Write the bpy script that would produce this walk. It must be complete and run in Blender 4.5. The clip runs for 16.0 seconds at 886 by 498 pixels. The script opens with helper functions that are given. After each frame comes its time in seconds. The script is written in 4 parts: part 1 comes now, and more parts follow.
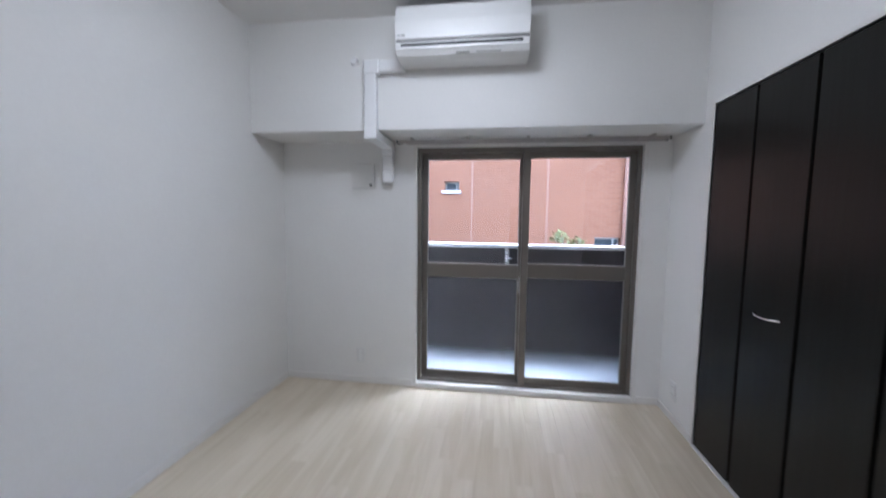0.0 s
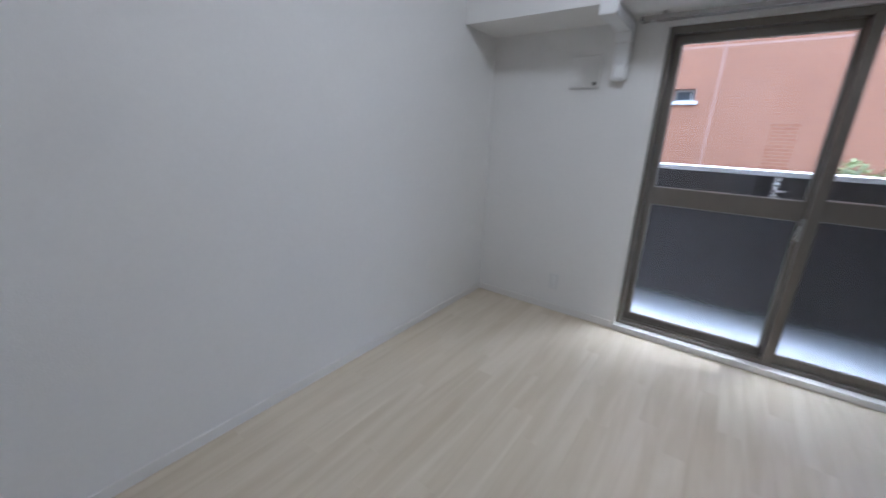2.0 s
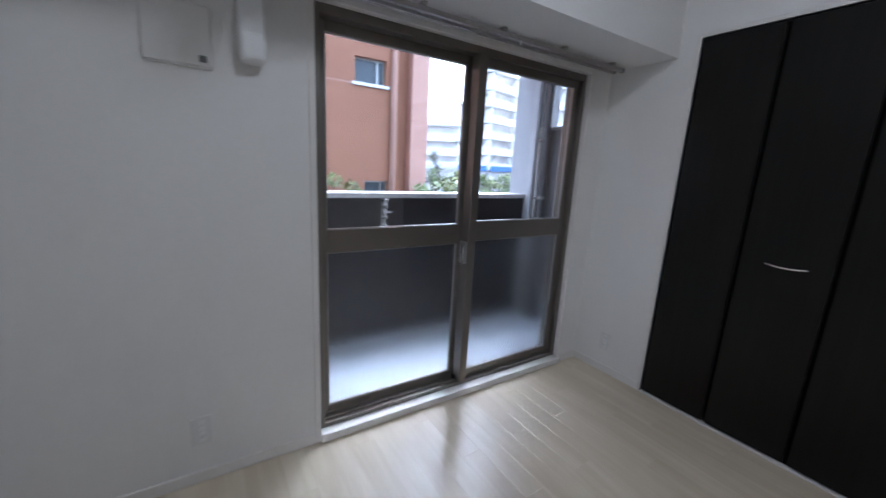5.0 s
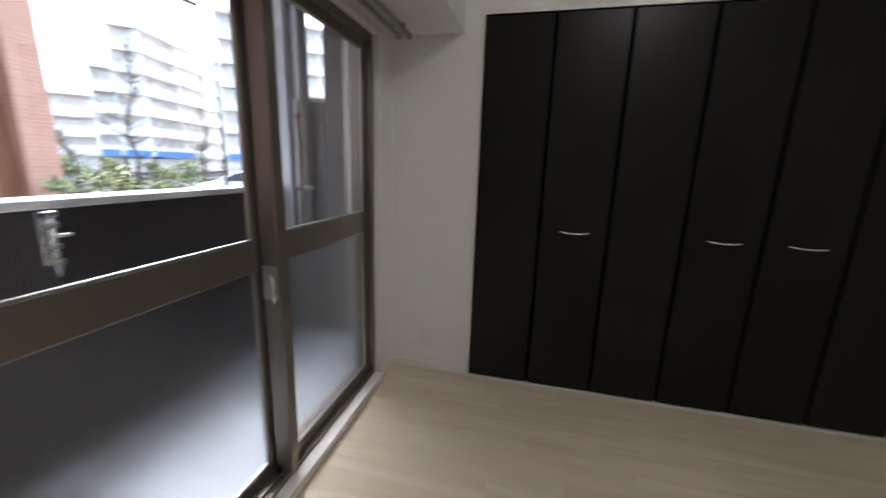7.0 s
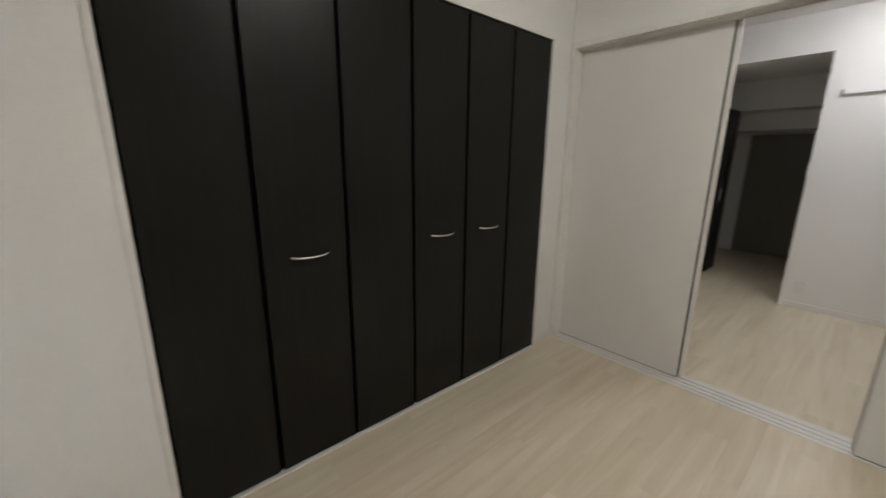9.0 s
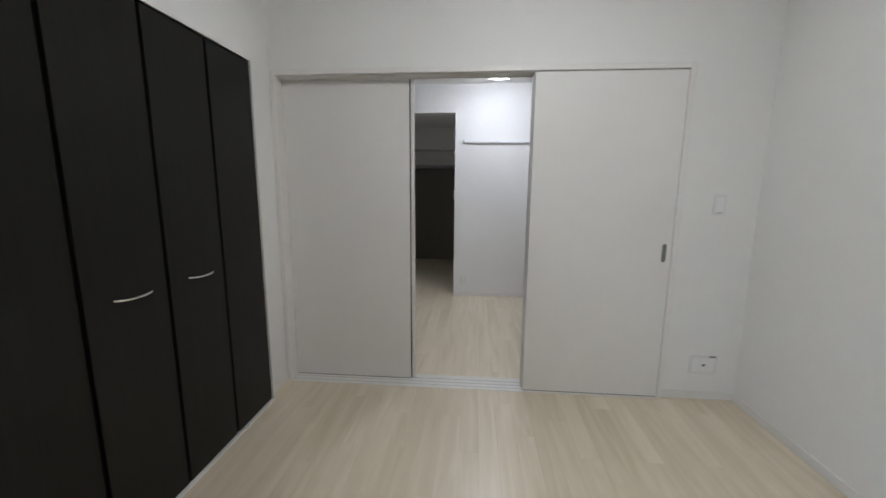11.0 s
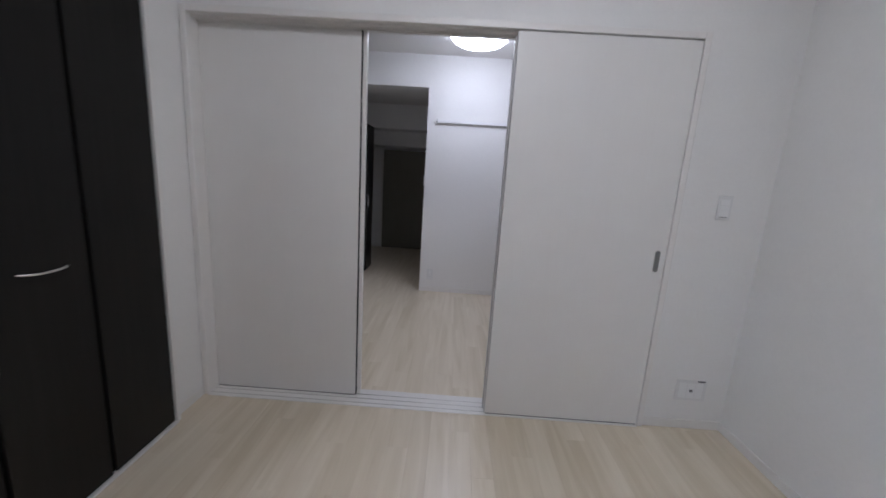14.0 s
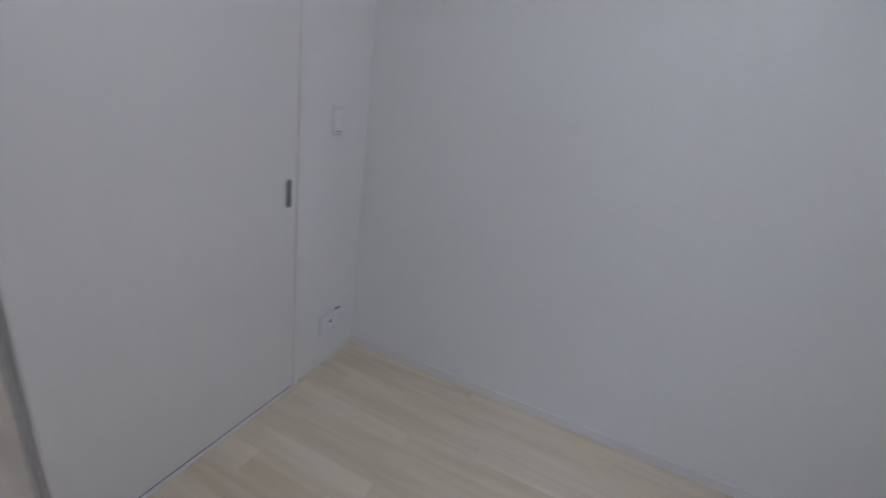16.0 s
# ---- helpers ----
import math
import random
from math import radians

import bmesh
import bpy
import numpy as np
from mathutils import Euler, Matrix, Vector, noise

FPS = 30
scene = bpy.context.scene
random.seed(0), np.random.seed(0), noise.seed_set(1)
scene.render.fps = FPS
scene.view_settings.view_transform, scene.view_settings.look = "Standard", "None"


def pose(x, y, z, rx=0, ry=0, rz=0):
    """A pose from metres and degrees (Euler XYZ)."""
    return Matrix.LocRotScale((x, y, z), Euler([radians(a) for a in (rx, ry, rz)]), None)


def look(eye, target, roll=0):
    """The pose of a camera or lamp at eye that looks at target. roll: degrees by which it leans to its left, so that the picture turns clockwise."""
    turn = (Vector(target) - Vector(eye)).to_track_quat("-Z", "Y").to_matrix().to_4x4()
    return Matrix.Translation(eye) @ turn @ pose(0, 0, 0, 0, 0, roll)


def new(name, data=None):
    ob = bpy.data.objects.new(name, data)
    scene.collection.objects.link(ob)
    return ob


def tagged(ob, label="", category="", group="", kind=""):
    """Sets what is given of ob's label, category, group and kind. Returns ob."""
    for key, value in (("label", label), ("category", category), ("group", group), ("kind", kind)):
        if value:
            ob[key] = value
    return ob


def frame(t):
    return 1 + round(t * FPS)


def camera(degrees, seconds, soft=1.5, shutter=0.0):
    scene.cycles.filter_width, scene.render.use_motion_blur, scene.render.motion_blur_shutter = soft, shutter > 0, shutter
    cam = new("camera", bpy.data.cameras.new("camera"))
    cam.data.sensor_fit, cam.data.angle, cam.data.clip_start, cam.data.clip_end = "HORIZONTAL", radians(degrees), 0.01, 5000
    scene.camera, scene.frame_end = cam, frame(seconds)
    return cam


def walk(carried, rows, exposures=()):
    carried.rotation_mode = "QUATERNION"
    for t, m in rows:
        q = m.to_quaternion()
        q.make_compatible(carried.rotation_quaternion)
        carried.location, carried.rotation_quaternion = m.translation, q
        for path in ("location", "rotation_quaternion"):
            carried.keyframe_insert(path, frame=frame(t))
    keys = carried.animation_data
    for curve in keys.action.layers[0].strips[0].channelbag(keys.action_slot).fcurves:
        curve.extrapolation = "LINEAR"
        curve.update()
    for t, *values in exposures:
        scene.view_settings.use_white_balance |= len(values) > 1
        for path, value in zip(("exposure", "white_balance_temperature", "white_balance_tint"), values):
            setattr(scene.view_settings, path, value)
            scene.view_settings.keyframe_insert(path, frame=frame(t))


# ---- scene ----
cam = camera(99.0, 16.0, shutter=0.5)
PATH = [
    (0, (1.719, -0.004, 1.354), (1.432, 1.968, 1.185), 0.7),
    (0.5, (1.705, -0.037, 1.335), (1.524, 1.895, 0.852), 2.7),
    (1, (1.713, -0.003, 1.299), (1.403, 1.87, 0.67), 2.5),
    (1.5, (1.64, 0.082, 1.237), (0.91, 1.878, 0.746), 0.7),
    (2, (1.515, 0.229, 1.278), (0.392, 1.773, 0.682), 2.1),
    (2.5, (1.319, 0.419, 1.310), (0.063, 1.857, 0.716), 0.9),
    (3, (1.181, 0.593, 1.274), (0.112, 2.229, 0.848), 4.0),
    (3.5, (0.989, 0.783, 1.275), (0.163, 2.568, 0.91), 4.4),
    (4, (0.743, 0.916, 1.276), (0.696, 2.869, 0.847), 5.5),
    (4.2, (0.698, 0.984, 1.306), (0.952, 2.914, 0.849), 4.8),
    (6.3, (0.682, 1.759, 1.249), (2.318, 2.847, 0.871), 2.5),
    (6.5, (0.727, 1.83, 1.256), (2.415, 2.806, 0.81), 3.2),
    (7, (0.81, 2.05, 1.256), (2.71, 2.502, 0.824), 1.8),
    (7.5, (0.949, 2.124, 1.24), (2.905, 2.105, 0.825), 1.8),
    (8, (1.144, 2.268, 1.293), (3.049, 1.904, 0.805), 1.4),
    (8.5, (1.336, 2.396, 1.302), (3.062, 1.542, 0.762), 0.5),
    (9, (1.46, 2.396, 1.307), (2.924, 1.115, 0.842), 0.5),
    (9.5, (1.627, 2.377, 1.329), (2.798, 0.82, 0.875), -0.1),
    (10, (1.713, 2.354, 1.308), (2.407, 0.524, 0.899), -2.3),
    (10.2, (1.722, 2.366, 1.312), (2.257, 0.478, 0.930), -2.0),
    (12.3, (1.543, 2.382, 1.339), (1.56, 0.403, 1.054), 1.9),
    (12.5, (1.545, 2.368, 1.338), (1.649, 0.393, 1.04), 0.8),
    (13, (1.509, 2.329, 1.337), (1.711, 0.357, 1.068), 2.3),
    (13.5, (1.544, 2.164, 1.322), (1.688, 0.196, 0.997), 3.7),
    (14, (1.578, 1.947, 1.317), (1.616, -0.015, 0.93), 3.6),
    (14.5, (1.641, 1.713, 1.305), (1.389, -0.209, 0.812), 3.7),
    (15, (1.676, 1.494, 1.29), (0.796, -0.216, 0.744), 6.0),
    (15.3, (1.757, 1.316, 1.292), (0.44, -0.063, 0.689), 7.3),
    (15.5, (1.671, 1.281, 1.305), (0.191, 0.094, 0.671), 8.8),
    (16, (1.645, 1.123, 1.294), (-0.13, 0.446, 0.667), 8.7),
]
EXPO = [(0.0, 3.98, 5000, 9), (3.5, 3.5, 5000, 8), (4.2, 3.42, 4980, 9), (6.3, 3.25, 5400, 8), (7.5, 3.3, 6100, 8), (9.0, 3.95, 6050, 4), (10.2, 4.03, 5700, 2), (12.3, 3.85, 5350, 9), (14.5, 3.7, 5200, 11), (16.0, 3.48, 5080, 11)]
walk(cam, [(t, look(eye, target, roll)) for t, eye, target, roll in PATH], EXPO)

# ---- light ----
world = bpy.data.worlds.new("world")
scene.world = world
world.use_nodes = True
wn = world.node_tree
sky = wn.nodes.new("ShaderNodeTexSky")
sky.sky_type = "NISHITA"
sky.sun_disc = False
sky.sun_elevation = radians(61)
sky.sun_rotation = radians(40)
sky.dust_density = 5.0
sky.ozone_density = 1.0
haze = wn.nodes.new("ShaderNodeHueSaturation")     # a pale overcast sky
haze.inputs["Saturation"].default_value = 0.5
wn.links.new(sky.outputs["Color"], haze.inputs["Color"])
wn.links.new(haze.outputs["Color"], wn.nodes["Background"].inputs["Color"])
wn.nodes["Background"].inputs["Strength"].default_value = 0.15
sun = new("sun", bpy.data.lights.new("sun", "SUN"))
sun.data.energy, sun.data.angle, sun.data.color = 0.05, radians(40), (0.98, 0.99, 1.0)
sun.matrix_world = look((9.35, 11.14, 26.24), (0, 0, 0))
LAMP_POWER = 1.8          # emission of the ceiling lamps' diffusers
LAMP_POWER_2 = 1.15

# ---- materials ----
def mat(name, col, rough=0.5, metal=0.0, spec=0.5):
    m = bpy.data.materials.new(name)
    m.use_nodes = True
    b = m.node_tree.nodes["Principled BSDF"]
    b.inputs["Base Color"].default_value = (*col, 1)
    b.inputs["Roughness"].default_value = rough
    b.inputs["Metallic"].default_value = metal
    b.inputs["Specular IOR Level"].default_value = spec
    return m


def grain(m, scale=(8, 8, 8), amount=0.08, bump=0.0, bump_scale=200.0, rough_var=0.0, stain=1.5, detail=4.0):
    """Two scales of tone (fine grain and broad stains), a fine relief and uneven gloss."""
    nt = m.node_tree
    b = nt.nodes["Principled BSDF"]
    base = b.inputs["Base Color"].default_value[:3]
    tc = nt.nodes.new("ShaderNodeTexCoord")
    mp = nt.nodes.new("ShaderNodeMapping")
    mp.inputs["Scale"].default_value = scale
    nt.links.new(tc.outputs["Object"], mp.inputs["Vector"])
    n1 = nt.nodes.new("ShaderNodeTexNoise")
    n1.inputs["Scale"].default_value, n1.inputs["Detail"].default_value = 1.0, detail
    nt.links.new(mp.outputs["Vector"], n1.inputs["Vector"])
    n2 = nt.nodes.new("ShaderNodeTexNoise")
    n2.inputs["Scale"].default_value, n2.inputs["Detail"].default_value = stain, 2.0
    nt.links.new(tc.outputs["Object"], n2.inputs["Vector"])
    ad = nt.nodes.new("ShaderNodeMath")
    ad.operation = "ADD"
    nt.links.new(n1.outputs["Fac"], ad.inputs[0])
    nt.links.new(n2.outputs["Fac"], ad.inputs[1])
    mr = nt.nodes.new("ShaderNodeMapRange")
    mr.inputs["From Min"].default_value, mr.inputs["From Max"].default_value = 0.6, 1.4
    mr.inputs["To Min"].default_value, mr.inputs["To Max"].default_value = 0.0, 1.0
    nt.links.new(ad.outputs[0], mr.inputs["Value"])
    mx = nt.nodes.new("ShaderNodeMix")
    mx.data_type = "RGBA"
    mx.inputs[6].default_value = (*[c * (1 - amount) for c in base], 1)
    mx.inputs[7].default_value = (*[min(1, c * (1 + amount)) for c in base], 1)
    nt.links.new(mr.outputs[0], mx.inputs[0])
    nt.links.new(mx.outputs[2], b.inputs["Base Color"])
    if rough_var:
        r = b.inputs["Roughness"].default_value
        rr = nt.nodes.new("ShaderNodeMapRange")
        rr.inputs["To Min"].default_value, rr.inputs["To Max"].default_value = max(0, r - rough_var), min(1, r + rough_var)
        nt.links.new(n2.outputs["Fac"], rr.inputs["Value"])
        nt.links.new(rr.outputs[0], b.inputs["Roughness"])
    if bump:
        n3 = nt.nodes.new("ShaderNodeTexNoise")
        n3.inputs["Scale"].default_value, n3.inputs["Detail"].default_value = bump_scale, 3.0
        nt.links.new(tc.outputs["Object"], n3.inputs["Vector"])
        bp = nt.nodes.new("ShaderNodeBump")
        bp.inputs["Strength"].default_value, bp.inputs["Distance"].default_value = bump, 0.002
        nt.links.new(n3.outputs["Fac"], bp.inputs["Height"])
        nt.links.new(bp.outputs[0], b.inputs["Normal"])
    return m


WALL = grain(mat("wallpaper", (0.80, 0.79, 0.77), 0.75, spec=0.3), (60, 60, 60), 0.02, bump=0.35, bump_scale=160, stain=0.8)
CEIL = grain(mat("ceiling_paper", (0.80, 0.79, 0.77), 0.85, spec=0.2), (60, 60, 60), 0.02, bump=0.3, bump_scale=160)
TRIM = grain(mat("white_trim", (0.78, 0.76, 0.73), 0.4), (5, 5, 40), 0.02, rough_var=0.06)
DOORW = grain(mat("white_door_sheet", (0.77, 0.755, 0.73), 0.42), (90, 90, 3), 0.010, bump=0.05, bump_scale=90, rough_var=0.06)
PLASTIC = grain(mat("white_plastic", (0.80, 0.80, 0.79), 0.3), (20, 20, 20), 0.015, rough_var=0.05)
PLATEW = grain(mat("plate_plastic", (0.735, 0.73, 0.72), 0.35), (20, 20, 20), 0.02)
EDGE = grain(mat("pale_metal_edge", (0.60, 0.59, 0.58), 0.4, 0.2), (20, 20, 3), 0.03)
DUCTW = grain(mat("duct_plastic", (0.80, 0.80, 0.80), 0.38), (20, 20, 20), 0.015, rough_var=0.05)
GREYP = mat("grey_plastic", (0.16, 0.16, 0.16), 0.5)
DARKP = mat("slot_shade", (0.015, 0.017, 0.017), 0.9, spec=0.1)
CLOSET = grain(mat("dark_brown_sheet", (0.0098, 0.0093, 0.0080), 0.36, spec=0.20), (60, 60, 2.5), 0.35, bump=0.06, bump_scale=120, rough_var=0.04)
BRONZE = grain(mat("bronze_aluminium", (0.20, 0.18, 0.155), 0.37, 0.6), (8, 8, 8), 0.06, rough_var=0.06)
RUBBER = mat("black_rubber", (0.012, 0.012, 0.012), 0.7)
STEEL = grain(mat("satin_metal", (0.74, 0.73, 0.72), 0.24, 1.0), (30, 30, 30), 0.05, rough_var=0.06)
RAILM = grain(mat("grey_rail_metal", (0.40, 0.39, 0.37), 0.38, 0.8), (30, 30, 30), 0.05, rough_var=0.06)
DARKRAIL = grain(mat("dark_rail_metal", (0.46, 0.44, 0.42), 0.4, 0.7), (30, 30, 30), 0.05)
PARAPET = grain(mat("dark_tile_parapet", (0.030, 0.025, 0.026), 0.55), (10, 10, 10), 0.15, bump=0.2, bump_scale=60)
CONCRETE = grain(mat("light_concrete", (0.62, 0.63, 0.65), 0.75), (14, 14, 14), 0.08, bump=0.3, bump_scale=70)
BALC = grain(mat("balcony_floor", (0.52, 0.57, 0.63), 0.6), (14, 14, 14), 0.07, bump=0.25, bump_scale=70)
GREYWALL = grain(mat("grey_board", (0.15, 0.14, 0.145), 0.6), (5, 5, 5), 0.06, bump=0.1)
PIPEG = grain(mat("grey_pipe", (0.13, 0.13, 0.135), 0.45), (10, 10, 3), 0.06)
HALLDOOR = grain(mat("olive_steel_door", (0.19, 0.185, 0.145), 0.5), (10, 10, 3), 0.08, rough_var=0.06)
COPING = grain(mat("white_coping", (0.75, 0.75, 0.76), 0.45), (6, 6, 6), 0.05)
ASPHALT = grain(mat("asphalt", (0.055, 0.055, 0.056), 0.9), (4, 4, 4), 0.2, bump=0.4, bump_scale=40)
PINK = grain(mat("pink_painted_pipe", (0.58, 0.34, 0.26), 0.5), (6, 6, 2), 0.06)
# far glass this pale because the washed-out haze is put into its colour
GLASSHAZE = mat("hazed_window_glass", (0.68, 0.65, 0.64), 0.3, 0.0, 0.5)
PANEDARK = mat("dark_window_pane", (0.06, 0.07, 0.08), 0.25, 0.0, 0.4)
JOINT = grain(mat("pale_brick_joint", (0.40, 0.235, 0.175), 0.8), (3, 3, 3), 0.1)
# far wall paints, lightened to carry the same haze
FARWHITE = grain(mat("far_white_render", (0.88, 0.86, 0.83), 0.7), (1, 1, 1), 0.06)
FARTAN = grain(mat("far_tan_render", (0.80, 0.75, 0.68), 0.7), (1, 1, 1), 0.06)
BLUE = grain(mat("blue_signboard", (0.12, 0.25, 0.60), 0.5), (1, 1, 1), 0.08)
BARK = grain(mat("bark", (0.10, 0.085, 0.07), 0.9), (20, 20, 4), 0.2, bump=0.4, bump_scale=40)
LEAF = grain(mat("leaf", (0.13, 0.165, 0.055), 0.55), (6, 6, 6), 0.35, stain=4)
# near-black seal colour that also holds the shade of the leaf gaps
GAPSHADE = mat("gap_shade_seal", (0.002, 0.002, 0.002), 0.9, spec=0.05)
SILLW = grain(mat("waxed_white_sill", (0.78, 0.76, 0.73), 0.24), (5, 5, 40), 0.02, rough_var=0.05)
POLE = grain(mat("dark_painted_pole", (0.06, 0.06, 0.065), 0.5, 0.3), (6, 6, 2), 0.1)
LEAFY = grain(mat("leaf_pale", (0.20, 0.22, 0.08), 0.55), (6, 6, 6), 0.3, stain=4)


def emitter(name, col, power):
    m = mat(name, col, 0.4)
    b = m.node_tree.nodes["Principled BSDF"]
    b.inputs["Emission Color"].default_value = (*col, 1)
    b.inputs["Emission Strength"].default_value = power
    return m


LIT = emitter("lit_diffuser", (1.0, 0.905, 0.815), LAMP_POWER)
LIT2 = emitter("lit_diffuser_cool", (1.0, 0.925, 0.915), LAMP_POWER_2)


def glass(name, rough, tint=(0.96, 0.98, 0.98)):
    m = mat(name, tint, rough)
    b = m.node_tree.nodes["Principled BSDF"]
    b.inputs["Transmission Weight"].default_value = 1.0
    b.inputs["IOR"].default_value = 1.45
    return m


CLEAR = glass("clear_glass", 0.0)
FROST = glass("frosted_glass", 0.20, (0.83, 0.845, 0.86))


def wood_floor():
    m = mat("pale_floor_board", (0.56, 0.49, 0.395), 0.36, spec=0.5)
    nt = m.node_tree
    b = nt.nodes["Principled BSDF"]
    tc = nt.nodes.new("ShaderNodeTexCoord")
    oi = nt.nodes.new("ShaderNodeObjectInfo")
    sc = nt.nodes.new("ShaderNodeVectorMath")
    sc.operation = "SCALE"
    sc.inputs[0].default_value = (37.0, 91.0, 13.0)
    nt.links.new(oi.outputs["Random"], sc.inputs["Scale"])
    av = nt.nodes.new("ShaderNodeVectorMath")
    av.operation = "ADD"
    nt.links.new(tc.outputs["Object"], av.inputs[0])
    nt.links.new(sc.outputs[0], av.inputs[1])

    def nz(scale, detail, dist):
        mp = nt.nodes.new("ShaderNodeMapping")
        mp.inputs["Scale"].default_value = scale
        n = nt.nodes.new("ShaderNodeTexNoise")
        n.inputs["Scale"].default_value, n.inputs["Detail"].default_value, n.inputs["Distortion"].default_value = 1.0, detail, dist
        nt.links.new(av.outputs[0], mp.inputs["Vector"])
        nt.links.new(mp.outputs[0], n.inputs["Vector"])
        return n

    broad, fine = nz((14, 1.1, 1), 3.0, 0.8), nz((110, 4, 1), 4.0, 0.3)
    ramp = nt.nodes.new("ShaderNodeValToRGB")
    ramp.color_ramp.elements[0].position, ramp.color_ramp.elements[0].color = 0.24, (0.60, 0.515, 0.375, 1)
    ramp.color_ramp.elements[1].position, ramp.color_ramp.elements[1].color = 0.76, (0.745, 0.665, 0.53, 1)
    ad = nt.nodes.new("ShaderNodeMath")
    ad.operation = "MULTIPLY_ADD"
    ad.inputs[1].default_value, ad.inputs[2].default_value = 0.20, -0.10
    nt.links.new(fine.outputs["Fac"], ad.inputs[0])
    a2 = nt.nodes.new("ShaderNodeMath")
    nt.links.new(ad.outputs[0], a2.inputs[0])
    nt.links.new(broad.outputs["Fac"], a2.inputs[1])
    a3 = nt.nodes.new("ShaderNodeMath")
    a3.operation = "MULTIPLY_ADD"
    a3.inputs[1].default_value, a3.inputs[2].default_value = 0.16, -0.08
    nt.links.new(oi.outputs["Random"], a3.inputs[0])
    a4 = nt.nodes.new("ShaderNodeMath")
    nt.links.new(a2.outputs[0], a4.inputs[0])
    nt.links.new(a3.outputs[0], a4.inputs[1])
    nt.links.new(a4.outputs[0], ramp.inputs["Fac"])
    nt.links.new(ramp.outputs["Color"], b.inputs["Base Color"])
    rr = nt.nodes.new("ShaderNodeMapRange")
    rr.inputs["To Min"].default_value, rr.inputs["To Max"].default_value = 0.27, 0.31
    nt.links.new(broad.outputs["Fac"], rr.inputs["Value"])
    nt.links.new(rr.outputs[0], b.inputs["Roughness"])
    bp = nt.nodes.new("ShaderNodeBump")
    bp.inputs["Strength"].default_value, bp.inputs["Distance"].default_value = 0.12, 0.001
    nt.links.new(fine.outputs["Fac"], bp.inputs["Height"])
    nt.links.new(bp.outputs[0], b.inputs["Normal"])
    return m


WOOD = wood_floor()


def brick_wall(name, dark, light, mortar):
    m = mat(name, dark, 0.75)
    nt = m.node_tree
    b = nt.nodes["Principled BSDF"]
    tc = nt.nodes.new("ShaderNodeTexCoord")
    sp = nt.nodes.new("ShaderNodeSeparateXYZ")
    cb = nt.nodes.new("ShaderNodeCombineXYZ")
    nt.links.new(tc.outputs["Object"], sp.inputs[0])
    s2 = nt.nodes.new("ShaderNodeMath")
    nt.links.new(sp.outputs["X"], s2.inputs[0])
    nt.links.new(sp.outputs["Y"], s2.inputs[1])
    nt.links.new(s2.outputs[0], cb.inputs["X"])
    nt.links.new(sp.outputs["Z"], cb.inputs["Y"])
    br = nt.nodes.new("ShaderNodeTexBrick")
    br.inputs["Scale"].default_value = 1.0
    br.inputs["Brick Width"].default_value, br.inputs["Row Height"].default_value = 0.22, 0.068
    br.inputs["Mortar Size"].default_value = 0.008
    br.inputs["Color1"].default_value = (*dark, 1)
    br.inputs["Color2"].default_value = (*light, 1)
    br.inputs["Mortar"].default_value = (*mortar, 1)
    nt.links.new(cb.outputs[0], br.inputs["Vector"])
    n = nt.nodes.new("ShaderNodeTexNoise")
    n.inputs["Scale"].default_value, n.inputs["Detail"].default_value = 0.7, 5.0
    nt.links.new(tc.outputs["Object"], n.inputs["Vector"])
    hs = nt.nodes.new("ShaderNodeHueSaturation")
    mr = nt.nodes.new("ShaderNodeMapRange")
    mr.inputs["To Min"].default_value, mr.inputs["To Max"].default_value = 0.86, 1.12
    nt.links.new(n.outputs["Fac"], mr.inputs["Value"])
    nt.links.new(mr.outputs[0], hs.inputs["Value"])
    nt.links.new(br.outputs["Color"], hs.inputs["Color"])
    nt.links.new(hs.outputs[0], b.inputs["Base Color"])
    bp = nt.nodes.new("ShaderNodeBump")
    bp.invert = True
    bp.inputs["Strength"].default_value, bp.inputs["Distance"].default_value = 0.6, 0.006
    nt.links.new(br.outputs["Fac"], bp.inputs["Height"])
    nt.links.new(bp.outputs[0], b.inputs["Normal"])
    return m


BRICK = brick_wall("red_brick_tile", (0.268, 0.103, 0.048), (0.312, 0.130, 0.064), (0.335, 0.168, 0.102))
PALEBRICK = brick_wall("pale_pink_tile", (0.46, 0.235, 0.165), (0.51, 0.275, 0.20), (0.54, 0.34, 0.265))

# ---- mesh helpers ----
def add_box(bm, lo, hi, bevel=0.0, seg=1):
    lo, hi = [min(a, b) for a, b in zip(lo, hi)], [max(a, b) for a, b in zip(lo, hi)]
    g = bmesh.ops.create_cube(bm, size=1.0)["verts"]
    for v in g:
        v.co = Vector([lo[i] if v.co[i] < 0 else hi[i] for i in range(3)])
    if bevel:
        es = list({e for v in g for e in v.link_edges})
        bmesh.ops.bevel(bm, geom=es, offset=bevel, segments=seg, affect="EDGES", profile=0.5)


def add_tube(bm, pts, r, n=10, r2=None):
    pts = [Vector(p) for p in pts]
    rings = []
    for i, p in enumerate(pts):
        d = (pts[min(i + 1, len(pts) - 1)] - pts[max(i - 1, 0)]).normalized()
        u = d.cross(Vector((0, 0, 1)) if abs(d.z) < 0.9 else Vector((1, 0, 0))).normalized()
        w = d.cross(u)
        rad = r if r2 is None else r + (r2 - r) * i / (len(pts) - 1)
        rings.append([bm.verts.new(p + rad * (math.cos(2 * math.pi * k / n) * u + math.sin(2 * math.pi * k / n) * w)) for k in range(n)])
    for a, b in zip(rings, rings[1:]):
        for k in range(n):
            f = bm.faces.new((a[k], a[(k + 1) % n], b[(k + 1) % n], b[k]))
            f.smooth = True
    bm.faces.new(rings[0][::-1])
    bm.faces.new(rings[-1])


